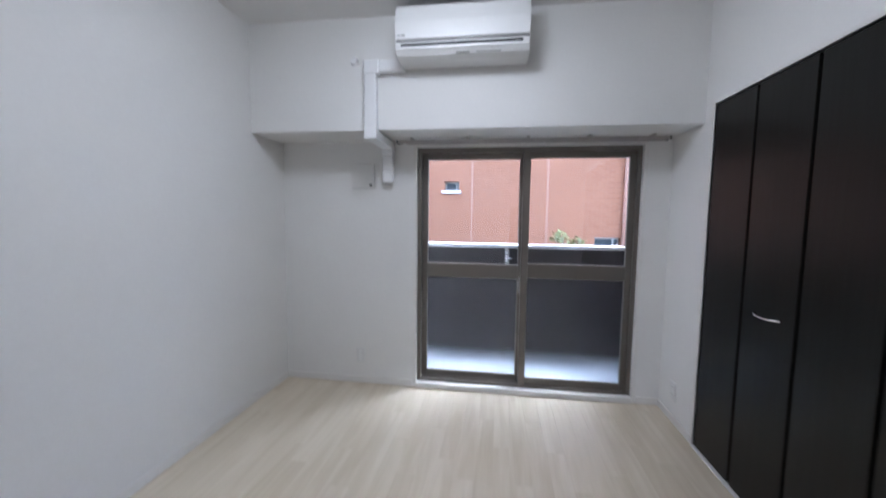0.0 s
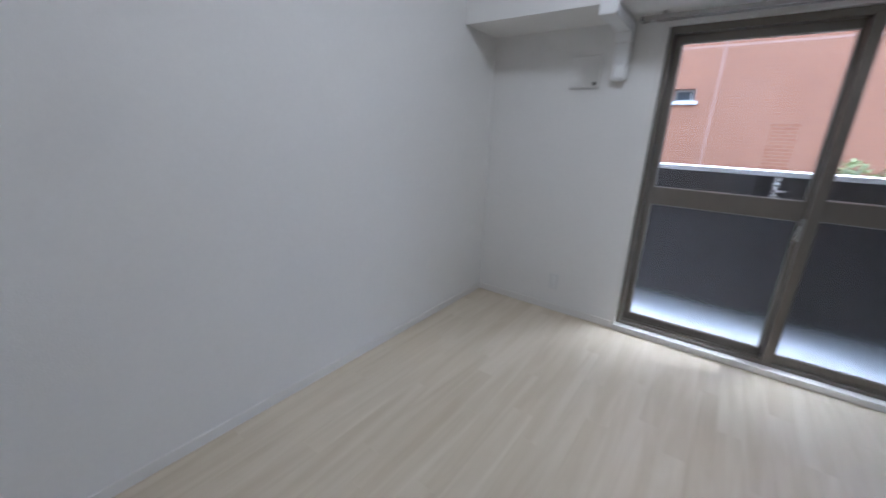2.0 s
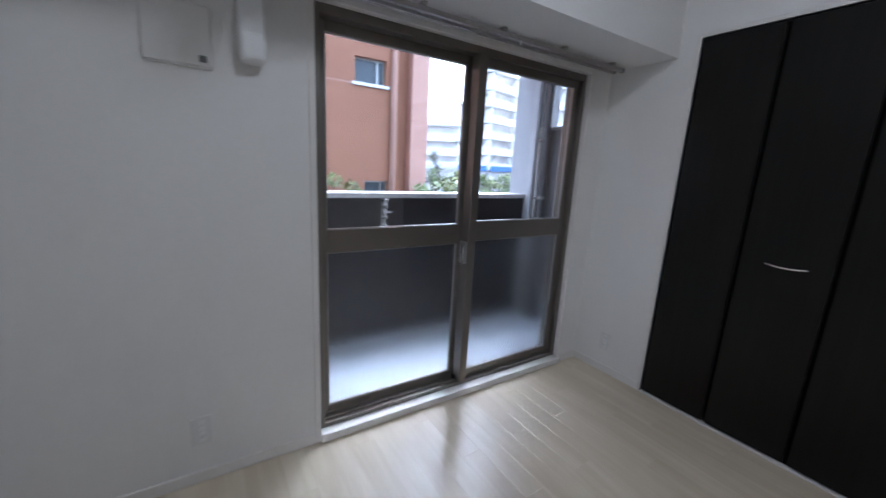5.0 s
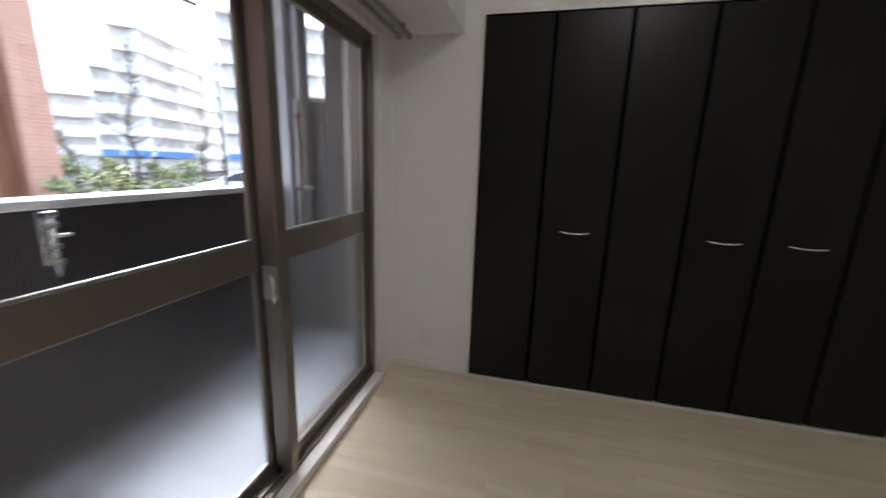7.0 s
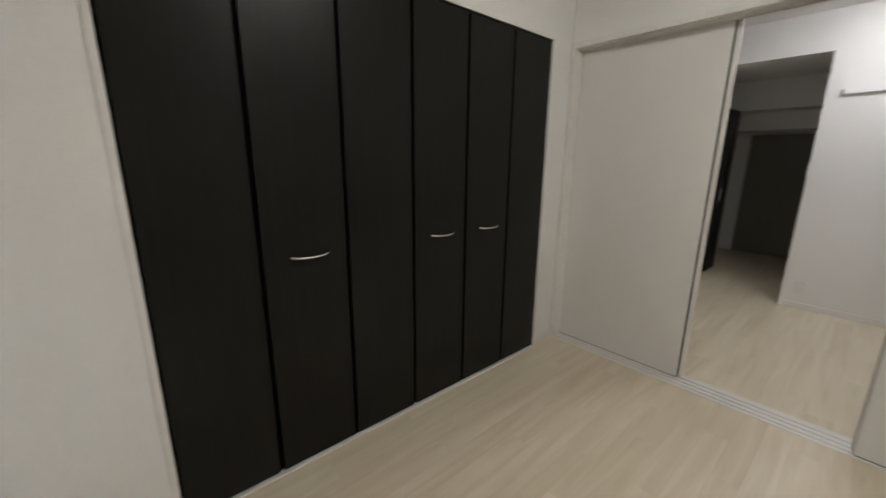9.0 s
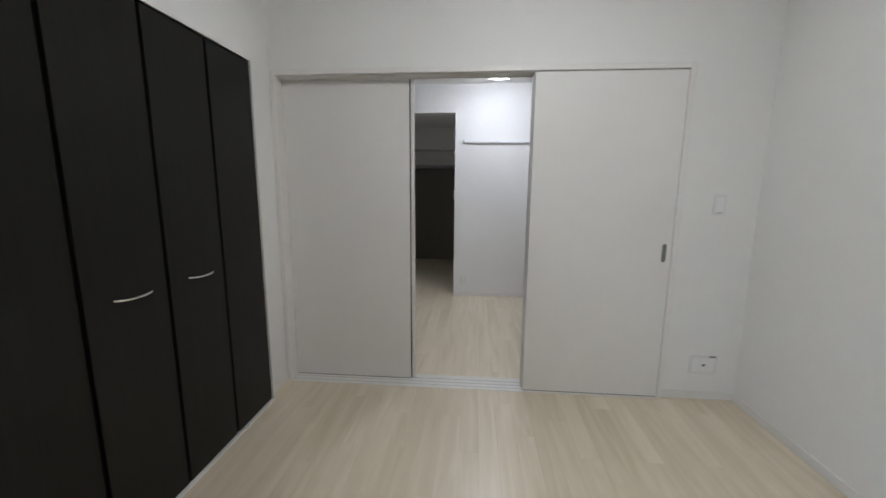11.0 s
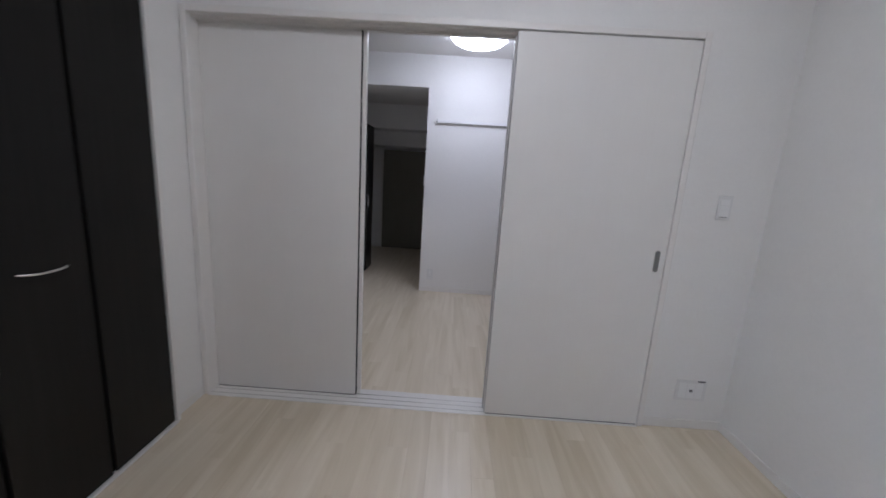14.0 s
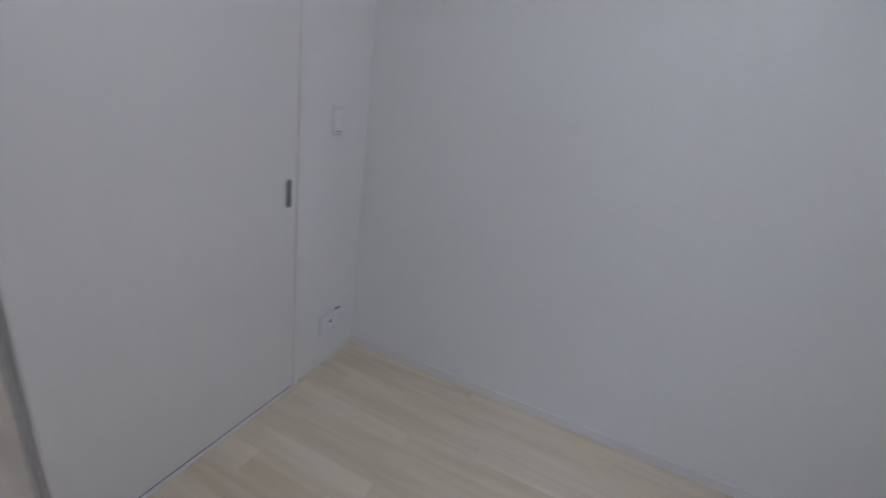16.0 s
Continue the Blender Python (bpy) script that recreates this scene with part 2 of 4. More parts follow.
def finish(name, bm, m, parent=None, base=(0, 0, 0)):
    """A mesh object from bm, which is in world metres; its origin is at base."""
    bmesh.ops.recalc_face_normals(bm, faces=bm.faces)
    me = bpy.data.meshes.new(name)
    o = Vector(base)
    for v in bm.verts:
        v.co -= o
    bm.to_mesh(me)
    bm.free()
    me.materials.append(m)
    ob = new(name, me)
    ob.location = o
    if parent:
        ob.parent = parent
        p = parent.location.copy()
        q = parent.parent
        while q:
            p += q.location
            q = q.parent
        ob.location = o - p
    return ob


def boxes(name, bs, m, parent=None, base=None, bevel=0.0, seg=1):
    bm = bmesh.new()
    for lo, hi in bs:
        add_box(bm, lo, hi, bevel, seg)
    if base is None:
        base = [(bs[0][0][i] + bs[0][1][i]) / 2 for i in range(3)]
    return finish(name, bm, m, parent, base)


def tube(name, pts, r, m, parent=None, n=10, r2=None):
    bm = bmesh.new()
    add_tube(bm, pts, r, n, r2)
    return finish(name, bm, m, parent, pts[0])


def empty(name, base, label, category, group="", kind=""):
    e = new(name)
    e.location = base
    e.empty_display_size = 0.1
    return tagged(e, label, category, group, kind)


def pierced(x0, x1, z0, z1, y0, y1, holes):
    """Boxes of a wall along x, with rectangular holes (x0, x1, z0, z1) through it."""
    xs = sorted({x0, x1, *[h[0] for h in holes], *[h[1] for h in holes]})
    out = []
    for a, b in zip(xs, xs[1:]):
        cuts = sorted((h[2], h[3]) for h in holes if h[0] <= a + 1e-6 and h[1] >= b - 1e-6)
        z = z0
        for lo, hi in cuts:
            if lo > z + 1e-6:
                out.append(((a, y0, z), (b, y1, lo)))
            z = hi
        if z < z1 - 1e-6:
            out.append(((a, y0, z), (b, y1, z1)))
    return out


def swap(bs):
    return [((a[1], a[0], a[2]), (b[1], b[0], b[2])) for a, b in bs]


def structure(name, bs, m, label, category, bevel=0.0):
    return tagged(boxes(name, bs, m, bevel=bevel), label, category, kind="structure")


# ---- plan ----
E, N, H1, H2 = 2.905, 2.865, 2.64, 2.50       # bedroom: east and north wall faces, its ceiling and the next room's
S2, CX = -2.20, 1.905                         # next room's far wall; the hall opening's edge
WX0, WX1, WZ0, WZ1 = 1.096, 2.717, 0.04, 1.876  # balcony window
CY0, CY1, CZ = 0.27, 2.366, 2.0               # closet opening
DX0, DX1, DZ = 0.44, 2.932, 2.03              # sliding-door opening with its casing

structure("wall_north", pierced(-0.15, 3.7, -0.1, 2.8, N, 3.05, [(WX0 - 0.004, WX1 + 0.004, 0.0, WZ1 + 0.004)]), WALL, "white papered wall around the balcony window", "wall")
structure("wall_west", [((-0.15, -4.6, -0.1), (0, N, 2.8))], WALL, "long plain white papered wall", "wall")
structure("wall_east", swap(pierced(CY0 - 0.022, N, -0.1, 2.8, E, E + 0.10, [(CY0, CY1, 0.0, CZ)]) + pierced(-0.13, CY0 - 0.022, -0.1, 2.8, E + 0.03, E + 0.10, [])), WALL, "white papered wall around the closet", "wall")
structure("wall_south", pierced(0, E + 0.03, -0.1, 2.8, -0.13, 0, [(DX0, DX1, 0.0, DZ)]), WALL, "white papered wall around the sliding doors", "wall")
structure("wall_closet_back", [((3.5, -0.13, -0.1), (3.6, N, 2.8)), ((E + 0.1, -0.13, -0.1), (3.5, 0.0, 2.8))], WALL, "plain white back wall of the closet", "wall")
structure("beam", [((0, 2.47, 1.922), (E, N, H1))], WALL, "white papered ceiling beam above the balcony window", "beam")
structure("ceiling", [((0, 0, H1), (3.6, N, H1 + 0.06))], CEIL, "white papered bedroom ceiling", "ceiling")
structure("ceiling_2", [((0, S2, H2), (2.98, -0.13, H2 + 0.06))], CEIL, "white papered ceiling of the next room", "ceiling")
structure("wall_far", [((0, S2 - 0.12, -0.1), (CX, S2, 2.8)), ((CX, S2 - 0.12, 2.185), (2.98, S2, 2.8))], WALL, "white papered wall beside the hall opening", "wall")
structure("wall_east_2", [((2.98, -4.6, -0.1), (3.1, -0.13, 2.8))], WALL, "plain white wall of the next room and hall", "wall")
structure("wall_hall_west", [((CX - 0.1, -4.6, -0.1), (CX, S2 - 0.12, 2.8))], WALL, "plain white wall of the dark hall", "wall")
structure("wall_hall_end", [((CX, -4.7, -0.1), (2.98, -4.58, 2.8))], WALL, "white end wall of the dark hall", "wall")
structure("ceiling_hall", [((CX, -4.58, 2.26), (2.98, S2 - 0.12, 2.32))], CEIL, "white ceiling of the dark hall", "ceiling")
structure("beam_hall_1", [((CX, -4.1, 1.92), (2.98, -3.75, 2.26))], WALL, "white dropped ceiling in the hall", "beam")
structure("beam_hall_2", [((CX, -4.58, 1.70), (2.98, -4.1, 2.26))], WALL, "white lower beam at the hall's end", "beam")

# skirting boards
SK = 0.052
structure("baseboard_west", [((0, 0.0, 0), (0.008, N, SK))], TRIM, "low white skirting board", "baseboard", 0.002)
structure("baseboard_north", [((0.008, N - 0.008, 0), (WX0 - 0.03, N, SK)), ((WX1 + 0.03, N - 0.008, 0), (E, N, SK))], TRIM, "low white skirting board under the window wall", "baseboard", 0.002)
structure("baseboard_east", [((E - 0.008, CY1 + 0.025, 0), (E, N - 0.008, SK)), ((E + 0.022, 0.021, 0), (E + 0.03, CY0 - 0.023, SK))], TRIM, "low white skirting board beside the closet", "baseboard", 0.002)
structure("baseboard_south", [((0.008, 0, 0), (DX0 - 0.004, 0.008, SK))], TRIM, "low white skirting board beside the sliding doors", "baseboard", 0.002)
structure("baseboard_far", [((0, S2, 0), (CX, S2 + 0.008, SK))], TRIM, "low white skirting board", "baseboard", 0.002)
structure("baseboard_hall", [((CX, -4.58, 0), (2.98, -4.57, 0.06))], TRIM, "low white skirting board in the hall", "baseboard", 0.002)

# ---- sliding doors ----
casing = empty("door_casing", (1.66, 0, 0), "white wooden casing around the triple sliding doors", "door frame", kind="structure")
CW = 0.03
boxes("jamb", [((DX0, -0.14, 0), (DX0 + CW, 0.020, DZ))], TRIM, casing, bevel=0.002)
boxes("jamb", [((DX1 - CW, -0.14, 0), (DX1, 0.020, DZ))], TRIM, casing, bevel=0.002)
boxes("head", [((DX0 + CW, -0.14, DZ - CW), (DX1 - CW, 0.020, DZ))], TRIM, casing, bevel=0.002)
boxes("head_strip", [((DX0 + CW, -0.0245, DZ - 0.045), (DX1 - CW, -0.0175, DZ - CW)), ((DX0 + CW, -0.0665, DZ - 0.045), (DX1 - CW, -0.0595, DZ - CW))], TRIM, casing)
sill = empty("door_sill", (1.66, -0.06, 0), "white floor sill with metal tracks for sliding doors", "door sill", kind="structure")
boxes("board", [((DX0 + CW, -0.14, -0.012), (DX1 - CW, 0.027, 0.003))], SILLW, sill, bevel=0.0015)
for yy in (0.0, -0.042, -0.084):
    boxes("track", [((DX0 + CW, yy - 0.002, 0.003), (DX1 - CW, yy + 0.002, 0.0054))], STEEL, sill)


def sliding_door(x0, x1, yc, pull_x, edge, stop=0.0):
    strip = RUBBER if stop else EDGE
    d = empty("sliding_door", ((x0 + x1) / 2, yc, 0.008), "tall plain white sliding door on the floor track", "sliding door", "sliding doors between the rooms")
    boxes("leaf", [((x0, yc - 0.015, 0.009), (x1, yc + 0.015, DZ - CW - 0.006))], DOORW, d, bevel=0.0015)
    xe = x0 if edge < 0 else x1
    tagged(boxes("edge_strip", [((xe - 0.002, yc - 0.010, 0.012), (xe + 0.002, yc + 0.0158, DZ - CW - 0.01))], strip, d, bevel=0.001), "thin edge strip")
    # dark strip that stands in for the shade under the leaf
    boxes("gap_shade_strip", [((x0 + 0.004, yc - 0.012, 0.0045), (x1 - 0.004, yc + 0.0135, 0.0095))], GREYP, d)
    if stop:
        tagged(boxes("stop_strip", [((x0 - stop, yc - 0.015, 0.012), (x0 - 0.0035, yc + 0.004, DZ - CW - 0.01))], TRIM, d, bevel=0.002), "white stop strip on the leading edge")
    if pull_x:
        z0, z1 = 0.888, 1.002
        for nm, w, d0, d1, m in (("pull_rim", 0.0135, 0.0151, 0.0172, RAILM), ("pull_cup", 0.0100, 0.0173, 0.0176, GREYP)):
            bm = bmesh.new()
            ring = []
            for dy in (d0, d1):
                pts = []
                for k in range(24):
                    a = 2 * math.pi * (k + 0.5) / 24
                    zc = z1 - 0.0135 if math.sin(a) > 0 else z0 + 0.0135
                    pts.append(bm.verts.new((pull_x + w * math.cos(a), yc + dy, zc + w * math.sin(a))))
                ring.append(pts)
                bm.faces.new(pts)
            for k in range(24):
                bm.faces.new((ring[0][k], ring[0][(k + 1) % 24], ring[1][(k + 1) % 24], ring[1][k]))
            tagged(finish(nm, bm, m, d, (pull_x, yc, z0)), "grey metal rim of the finger pull" if m is RAILM else "dark recess of the finger pull")
    return d


sliding_door(DX0 + CW + 0.002, 1.325, 0.0, 0.515, 1)
sliding_door(0.52, 1.332, -0.042, 0, 1)
sliding_door(2.080, DX1 - CW - 0.002, -0.084, 0, -1, 0.026)

# ---- closet ----
trim = empty("closet_casing", (E, 1.32, 0), "thin white casing around the closet opening", "trim", kind="structure")
boxes("jamb", [((E - 0.006, CY1, 0), (E + 0.06, CY1 + 0.022, CZ + 0.02))], TRIM, trim, bevel=0.002)
boxes("jamb", [((E - 0.006, CY0 - 0.023, 0), (E + 0.06, CY0, CZ + 0.02))], TRIM, trim, bevel=0.002)
boxes("head", [((E - 0.006, CY0, CZ), (E + 0.06, CY1, CZ + 0.02))], TRIM, trim, bevel=0.002)
boxes("floor_track", [((E - 0.012, CY0, 0.0), (E + 0.045, CY1, 0.006))], TRIM, trim, bevel=0.001)
PW = (CY1 - CY0) / 6


def closet_panel(k, handle):
    """One folding leaf; k counts from the south."""
    y0, y1 = CY0 + k * PW, CY0 + (k + 1) * PW
    g = 0.0092
    d = empty("folding_door", (E + 0.015, (y0 + y1) / 2, 0.012), "dark brown wood-grain folding closet door, closed", "closet door", "folding doors of the closet")
    boxes("leaf", [((E + 0.003, y0 + g, 0.014), (E + 0.024, y1 - g, CZ - 0.006))], CLOSET, d, bevel=0.0012)
    # rubber strips in the gaps, coloured as dark as the gaps' shade
    boxes("shaded_seal", [((E + 0.017, y1 - g, 0.014), (E + 0.022, y1 - 0.0002, CZ - 0.006)), ((E + 0.017, y0 + 0.0002, 0.014), (E + 0.022, y0 + g, CZ - 0.006))], GAPSHADE, d)
    if handle:
        yc, half = handle, 0.078
        pts = [(E + 0.003, yc - half, 0.930)]
        for i in range(13):
            u = -1 + i / 6
            pts.append((E - 0.020 * (1 - u ** 4) - 0.002, yc + u * half, 0.930 - 0.006 * (1 - u * u)))
        pts.append((E + 0.003, yc + half, 0.930))
        tagged(tube("handle", pts, 0.0048, STEEL, d, 10), "curved satin metal bow handle")
    boxes("pivot", [((E + 0.006, (y0 if k % 2 == 0 else y1 - 0.03), 0.005), (E + 0.02, (y0 + 0.03 if k % 2 == 0 else y1), 0.014))], STEEL, d)


for k, hy in enumerate((0, 0.785, 1.133, 0, 1.833, 0)):
    closet_panel(k, hy)

# ---- balcony window ----
win = empty("window_1", ((WX0 + WX1) / 2, 2.94, 0), "bronze aluminium sliding balcony window, closed, lower panes frosted", "window", kind="structure")
FY0, FY1, FW = 2.895, 3.02, 0.028
boxes("frame", [((WX0, FY0, WZ0), (WX0 + FW, FY1, WZ1))], BRONZE, win, bevel=0.002)
boxes("frame", [((WX1 - FW, FY0, WZ0), (WX1, FY1, WZ1))], BRONZE, win, bevel=0.002)
boxes("frame", [((WX0 + FW, FY0, WZ1 - 0.036), (WX1 - FW, FY1, WZ1))], BRONZE, win, bevel=0.002)
boxes("frame", [((WX0 + FW, FY0, WZ0), (WX1 - FW, FY1, WZ0 + 0.022)), ((WX0 + FW, FY0 + 0.02, WZ0 + 0.022), (WX1 - FW, FY0 + 0.024, WZ0 + 0.036)), ((WX0 + FW, FY0 + 0.06, WZ0 + 0.022), (WX1 - FW, FY0 + 0.064, WZ0 + 0.036))], BRONZE, win, bevel=0.001)
tagged(boxes("lining", [((WX0 - 0.026, N - 0.006, 0.0), (WX0, FY0 + 0.03, WZ1 + 0.024))], TRIM, win, bevel=0.002), "white wooden window lining")
tagged(boxes("lining", [((WX1, N - 0.006, 0.0), (WX1 + 0.026, FY0 + 0.03, WZ1 + 0.024))], TRIM, win, bevel=0.002), "white wooden window lining")
tagged(boxes("lining", [((WX0, N - 0.006, WZ1), (WX1, FY0 + 0.03, WZ1 + 0.024))], TRIM, win, bevel=0.002), "white wooden window lining")
tagged(boxes("sill", [((WX0, N - 0.022, 0.0), (WX1, FY1, WZ0))], TRIM, win, bevel=0.003), "white wooden window sill")


def sash(x0, x1, yc, left_w, right_w, dz, grip=0.015):
    s = new("sash")
    s.parent = win
    s.location = Vector((x0, yc, 0)) - win.location
    t, zb, zt = 0.015, WZ0 + 0.026, WZ1 - 0.028
    b1, m0, m1, t0 = 0.108, 0.891 + dz, 0.996 + dz, 1.800
    boxes("stile", [((x0, yc - grip, zb), (x0 + left_w, yc + t, zt))], BRONZE, s, bevel=0.002)
    boxes("stile", [((x1 - right_w, yc - t, zb), (x1, yc + t, zt))], BRONZE, s, bevel=0.002)
    a, b = x0 + left_w, x1 - right_w
    for nm, z0, z1 in (("bottom_rail", zb, b1), ("middle_rail", m0, m1), ("top_rail", t0, zt)):
        boxes(nm, [((a, yc - t + 0.001, z0), (b, yc + t - 0.001, z1))], BRONZE, s, bevel=0.002)
    for z0, z1 in ((b1, m0), (m1, t0)):
        boxes("gasket", [((a, yc - 0.008, z0), (a + 0.005, yc + 0.008, z1)), ((b - 0.005, yc - 0.008, z0), (b, yc + 0.008, z1)), ((a + 0.005, yc - 0.008, z0), (b - 0.005, yc + 0.008, z0 + 0.005)), ((a + 0.005, yc - 0.008, z1 - 0.005), (b - 0.005, yc + 0.008, z1))], RAILM, s)
    lowp = boxes("frosted_pane", [((a + 0.003, yc - 0.003, b1 + 0.003), (b - 0.003, yc + 0.003, m0 - 0.003))], FROST, s)
    topp = boxes("clear_pane", [((a + 0.003, yc - 0.003, m1 + 0.003), (b - 0.003, yc + 0.003, t0 - 0.003))], CLEAR, s)
    lowp.visible_shadow = topp.visible_shadow = False
    return s


MID = 1.903
sash(WX0 + FW - 0.006, MID + 0.032, 2.974, 0.043, 0.060, -0.010)
sash(MID - 0.010, WX1 - FW + 0.006, 2.936, 0.050, 0.046, 0.008, 0.055)
# crescent latch on the meeting stile
latch = new("latch")
latch.parent = win
latch.location = Vector((MID - 0.033, 2.92, 0.86)) - win.location
boxes("latch_plate", [((MID - 0.022, 2.886, 0.78), (MID - 0.010, 2.945, 0.90))], RAILM, latch, bevel=0.003)
tube("latch_lever", [(MID - 0.020, 2.915, 0.875), (MID - 0.030, 2.902, 0.86), (MID - 0.032, 2.893, 0.82), (MID - 0.032, 2.890, 0.775)], 0.009, STEEL, latch, 8, 0.004)
boxes("roller_guard", [((MID - 0.02, 2.925, WZ0 + 0.023), (MID - 0.010, 2.948, WZ0 + 0.05))], RUBBER, latch, bevel=0.001)

# curtain rails under the beam
rail = empty("curtain_rail", (1.9, 2.78, 1.89), "double grey metal curtain rail under the beam", "curtain rail")
for yy, zz in ((2.80, 1.898), (2.745, 1.896)):
    boxes("rail", [((0.975, yy - 0.009, zz - 0.010), (2.83, yy + 0.009, zz - 0.007)), ((0.975, yy - 0.009, zz - 0.007), (2.83, yy - 0.006, zz + 0.010)), ((0.975, yy + 0.006, zz - 0.007), (2.83, yy + 0.009, zz + 0.010)), ((0.975, yy - 0.006, zz + 0.006), (2.83, yy + 0.006, zz + 0.010))], DARKRAIL, rail)
    for xx in (0.972, 2.833):
        boxes("end_cap", [((xx - 0.006, yy - 0.011, zz - 0.012), (xx + 0.006, yy + 0.011, zz + 0.012))], GREYP, rail, bevel=0.002)
for xx in (1.08, 1.49, 1.91, 2.32, 2.73):
    boxes("bracket", [((xx - 0.010, 2.73, 1.909), (xx + 0.010, 2.82, 1.922)), ((xx - 0.006, 2.732, 1.882), (xx + 0.006, 2.758, 1.886))], DARKRAIL, rail, bevel=0.001)
for yy, zz in ((2.80, 1.898), (2.745, 1.896)):
    for xx in (1.02, 1.035, 2.02):
        boxes("runner", [((xx - 0.004, yy - 0.003, zz - 0.026), (xx + 0.004, yy + 0.003, zz - 0.010))], PLASTIC, rail, bevel=0.001)

# ---- air conditioner with its pipe cover ----
AX0, AX1, AZ0, AZ1, AY = 1.090, 1.872, 2.296, 2.590, 2.25
ac = empty("air_conditioner", (1.48, 2.47, AZ0), "white wall-mounted air conditioner on the beam", "air conditioner")
prof = [(2.465, AZ1), (AY + 0.03, AZ1), (AY + 0.006, AZ1 - 0.02), (AY, AZ1 - 0.10), (AY + 0.002, AZ0 + 0.094), (AY + 0.014, AZ0 + 0.089), (AY + 0.014, AZ0 + 0.080),
        (AY + 0.004, AZ0 + 0.075), (AY + 0.009, AZ0 + 0.040), (AY + 0.035, AZ0 + 0.010), (AY + 0.085, AZ0), (2.465, AZ0)]
bm = bmesh.new()
rings = [[bm.verts.new((x, y, z)) for y, z in prof] for x in (AX0, AX1)]
for i in range(len(prof)):
    j = (i + 1) % len(prof)
    bm.faces.new((rings[0][i], rings[0][j], rings[1][j], rings[1][i]))
bm.faces.new(rings[0]), bm.faces.new(rings[1][::-1])
ends = [e for e in bm.edges if abs(e.verts[0].co.x - e.verts[1].co.x) < 1e-6]
bmesh.ops.bevel(bm, geom=ends, offset=0.006, segments=2, affect="EDGES")
finish("body", bm, PLASTIC, ac, (1.48, 2.36, AZ0))
# solid dark bars put the shade of the outlet slot and panel seam into colour
tagged(boxes("outlet_slot", [((AX0 + 0.035, AY + 0.0018, AZ0 + 0.054), (AX1 - 0.04, AY + 0.02, AZ0 + 0.066))], DARKP, ac), "dark bar for the shade in the air outlet slot")
tagged(boxes("panel_seam", [((AX0 + 0.004, AY + 0.006, AZ0 + 0.0802), (AX1 - 0.004, AY + 0.02, AZ0 + 0.0888))], GREYP, ac), "dark bar for the shade in the seam below the front panel")
boxes("flap", [((AX0 + 0.035, AY + 0.004, AZ0 + 0.036), (AX1 - 0.04, AY + 0.024, AZ0 + 0.053))], PLASTIC, ac, bevel=0.002)
tagged(boxes("badge", [((AX0 + 0.015, AY - 0.0005, AZ0 + 0.113), (AX0 + 0.060, AY + 0.004, AZ0 + 0.118))], GREYP, ac), "small grey badge")
boxes("indicator", [((AX0 + 0.36, AY + 0.020, AZ0 + 0.012), (AX0 + 0.44, AY + 0.05, AZ0 + 0.015)), ((AX0 + 0.48, AY + 0.026, AZ0 + 0.0135), (AX0 + 0.62, AY + 0.05, AZ0 + 0.0160))], GREYP, ac)
boxes("intake_grille", [((AX0 + 0.03, AY + 0.05 + i * 0.024, AZ1 - 0.001), (AX1 - 0.03, AY + 0.06 + i * 0.024, AZ1 + 0.004)) for i in range(6)], DARKP, ac)

duct = empty("pipe_cover", (0.878, 2.44, 1.9), "white plastic pipe cover from air conditioner to wall", "pipe cover")
P0, P1 = 0.838, 0.918
boxes("riser", [((P0, 2.412, 1.905), (P1, 2.47, 2.345))], DUCTW, duct, bevel=0.006, seg=2)
boxes("elbow", [((P0 - 0.003, 2.408, 2.262), (P1 + 0.02, 2.47, 2.350))], DUCTW, duct, bevel=0.008, seg=2)
boxes("branch", [((P1 + 0.02, 2.412, 2.275), (AX0 + 0.01, 2.47, 2.345))], DUCTW, duct, bevel=0.006, seg=2)
boxes("corner", [((P0 - 0.003, 2.408, 1.855), (P1 + 0.003, 2.474, 1.935))], DUCTW, duct, bevel=0.008, seg=2)
boxes("run", [((P0, 2.47, 1.857), (P1, 2.81, 1.915))], DUCTW, duct, bevel=0.005, seg=2)
boxes("corner", [((P0 - 0.003, 2.79, 1.80), (P1 + 0.003, N, 1.915))], DUCTW, duct, bevel=0.012, seg=3)
boxes("drop", [((P0, 2.805, 1.66), (P1, N, 1.81))], DUCTW, duct, bevel=0.006, seg=2)
boxes("end_cap", [((P0 - 0.003, 2.795, 1.598), (P1 + 0.003, N, 1.70))], DUCTW, duct, bevel=0.025, seg=4)
bm = bmesh.new()
add_tube(bm, [(0.755, 2.471, 2.365), (0.755, 2.455, 2.365), (0.755, 2.448, 2.365)], 0.028, 18, 0.020)
tagged(finish("wall_plug", bm, DUCTW, None, (0.755, 2.47, 2.365)), "small round white plastic cap on the beam", "wall cap")

# vent plate beside the window
vent = empty("vent_cover", (0.667, N, 1.57), "square white wall vent cover beside the pipe cover", "vent cover")
boxes("plate", [((0.574, N - 0.016, 1.571), (0.760, N, 1.753))], WALL, vent, bevel=0.004, seg=2)
boxes("knob", [((0.722, N - 0.024, 1.583), (0.744, N - 0.014, 1.603))], GREYP, vent, bevel=0.003, seg=2)
boxes("base", [((0.582, N - 0.010, 1.566), (0.752, N, 1.571))], PLATEW, vent)


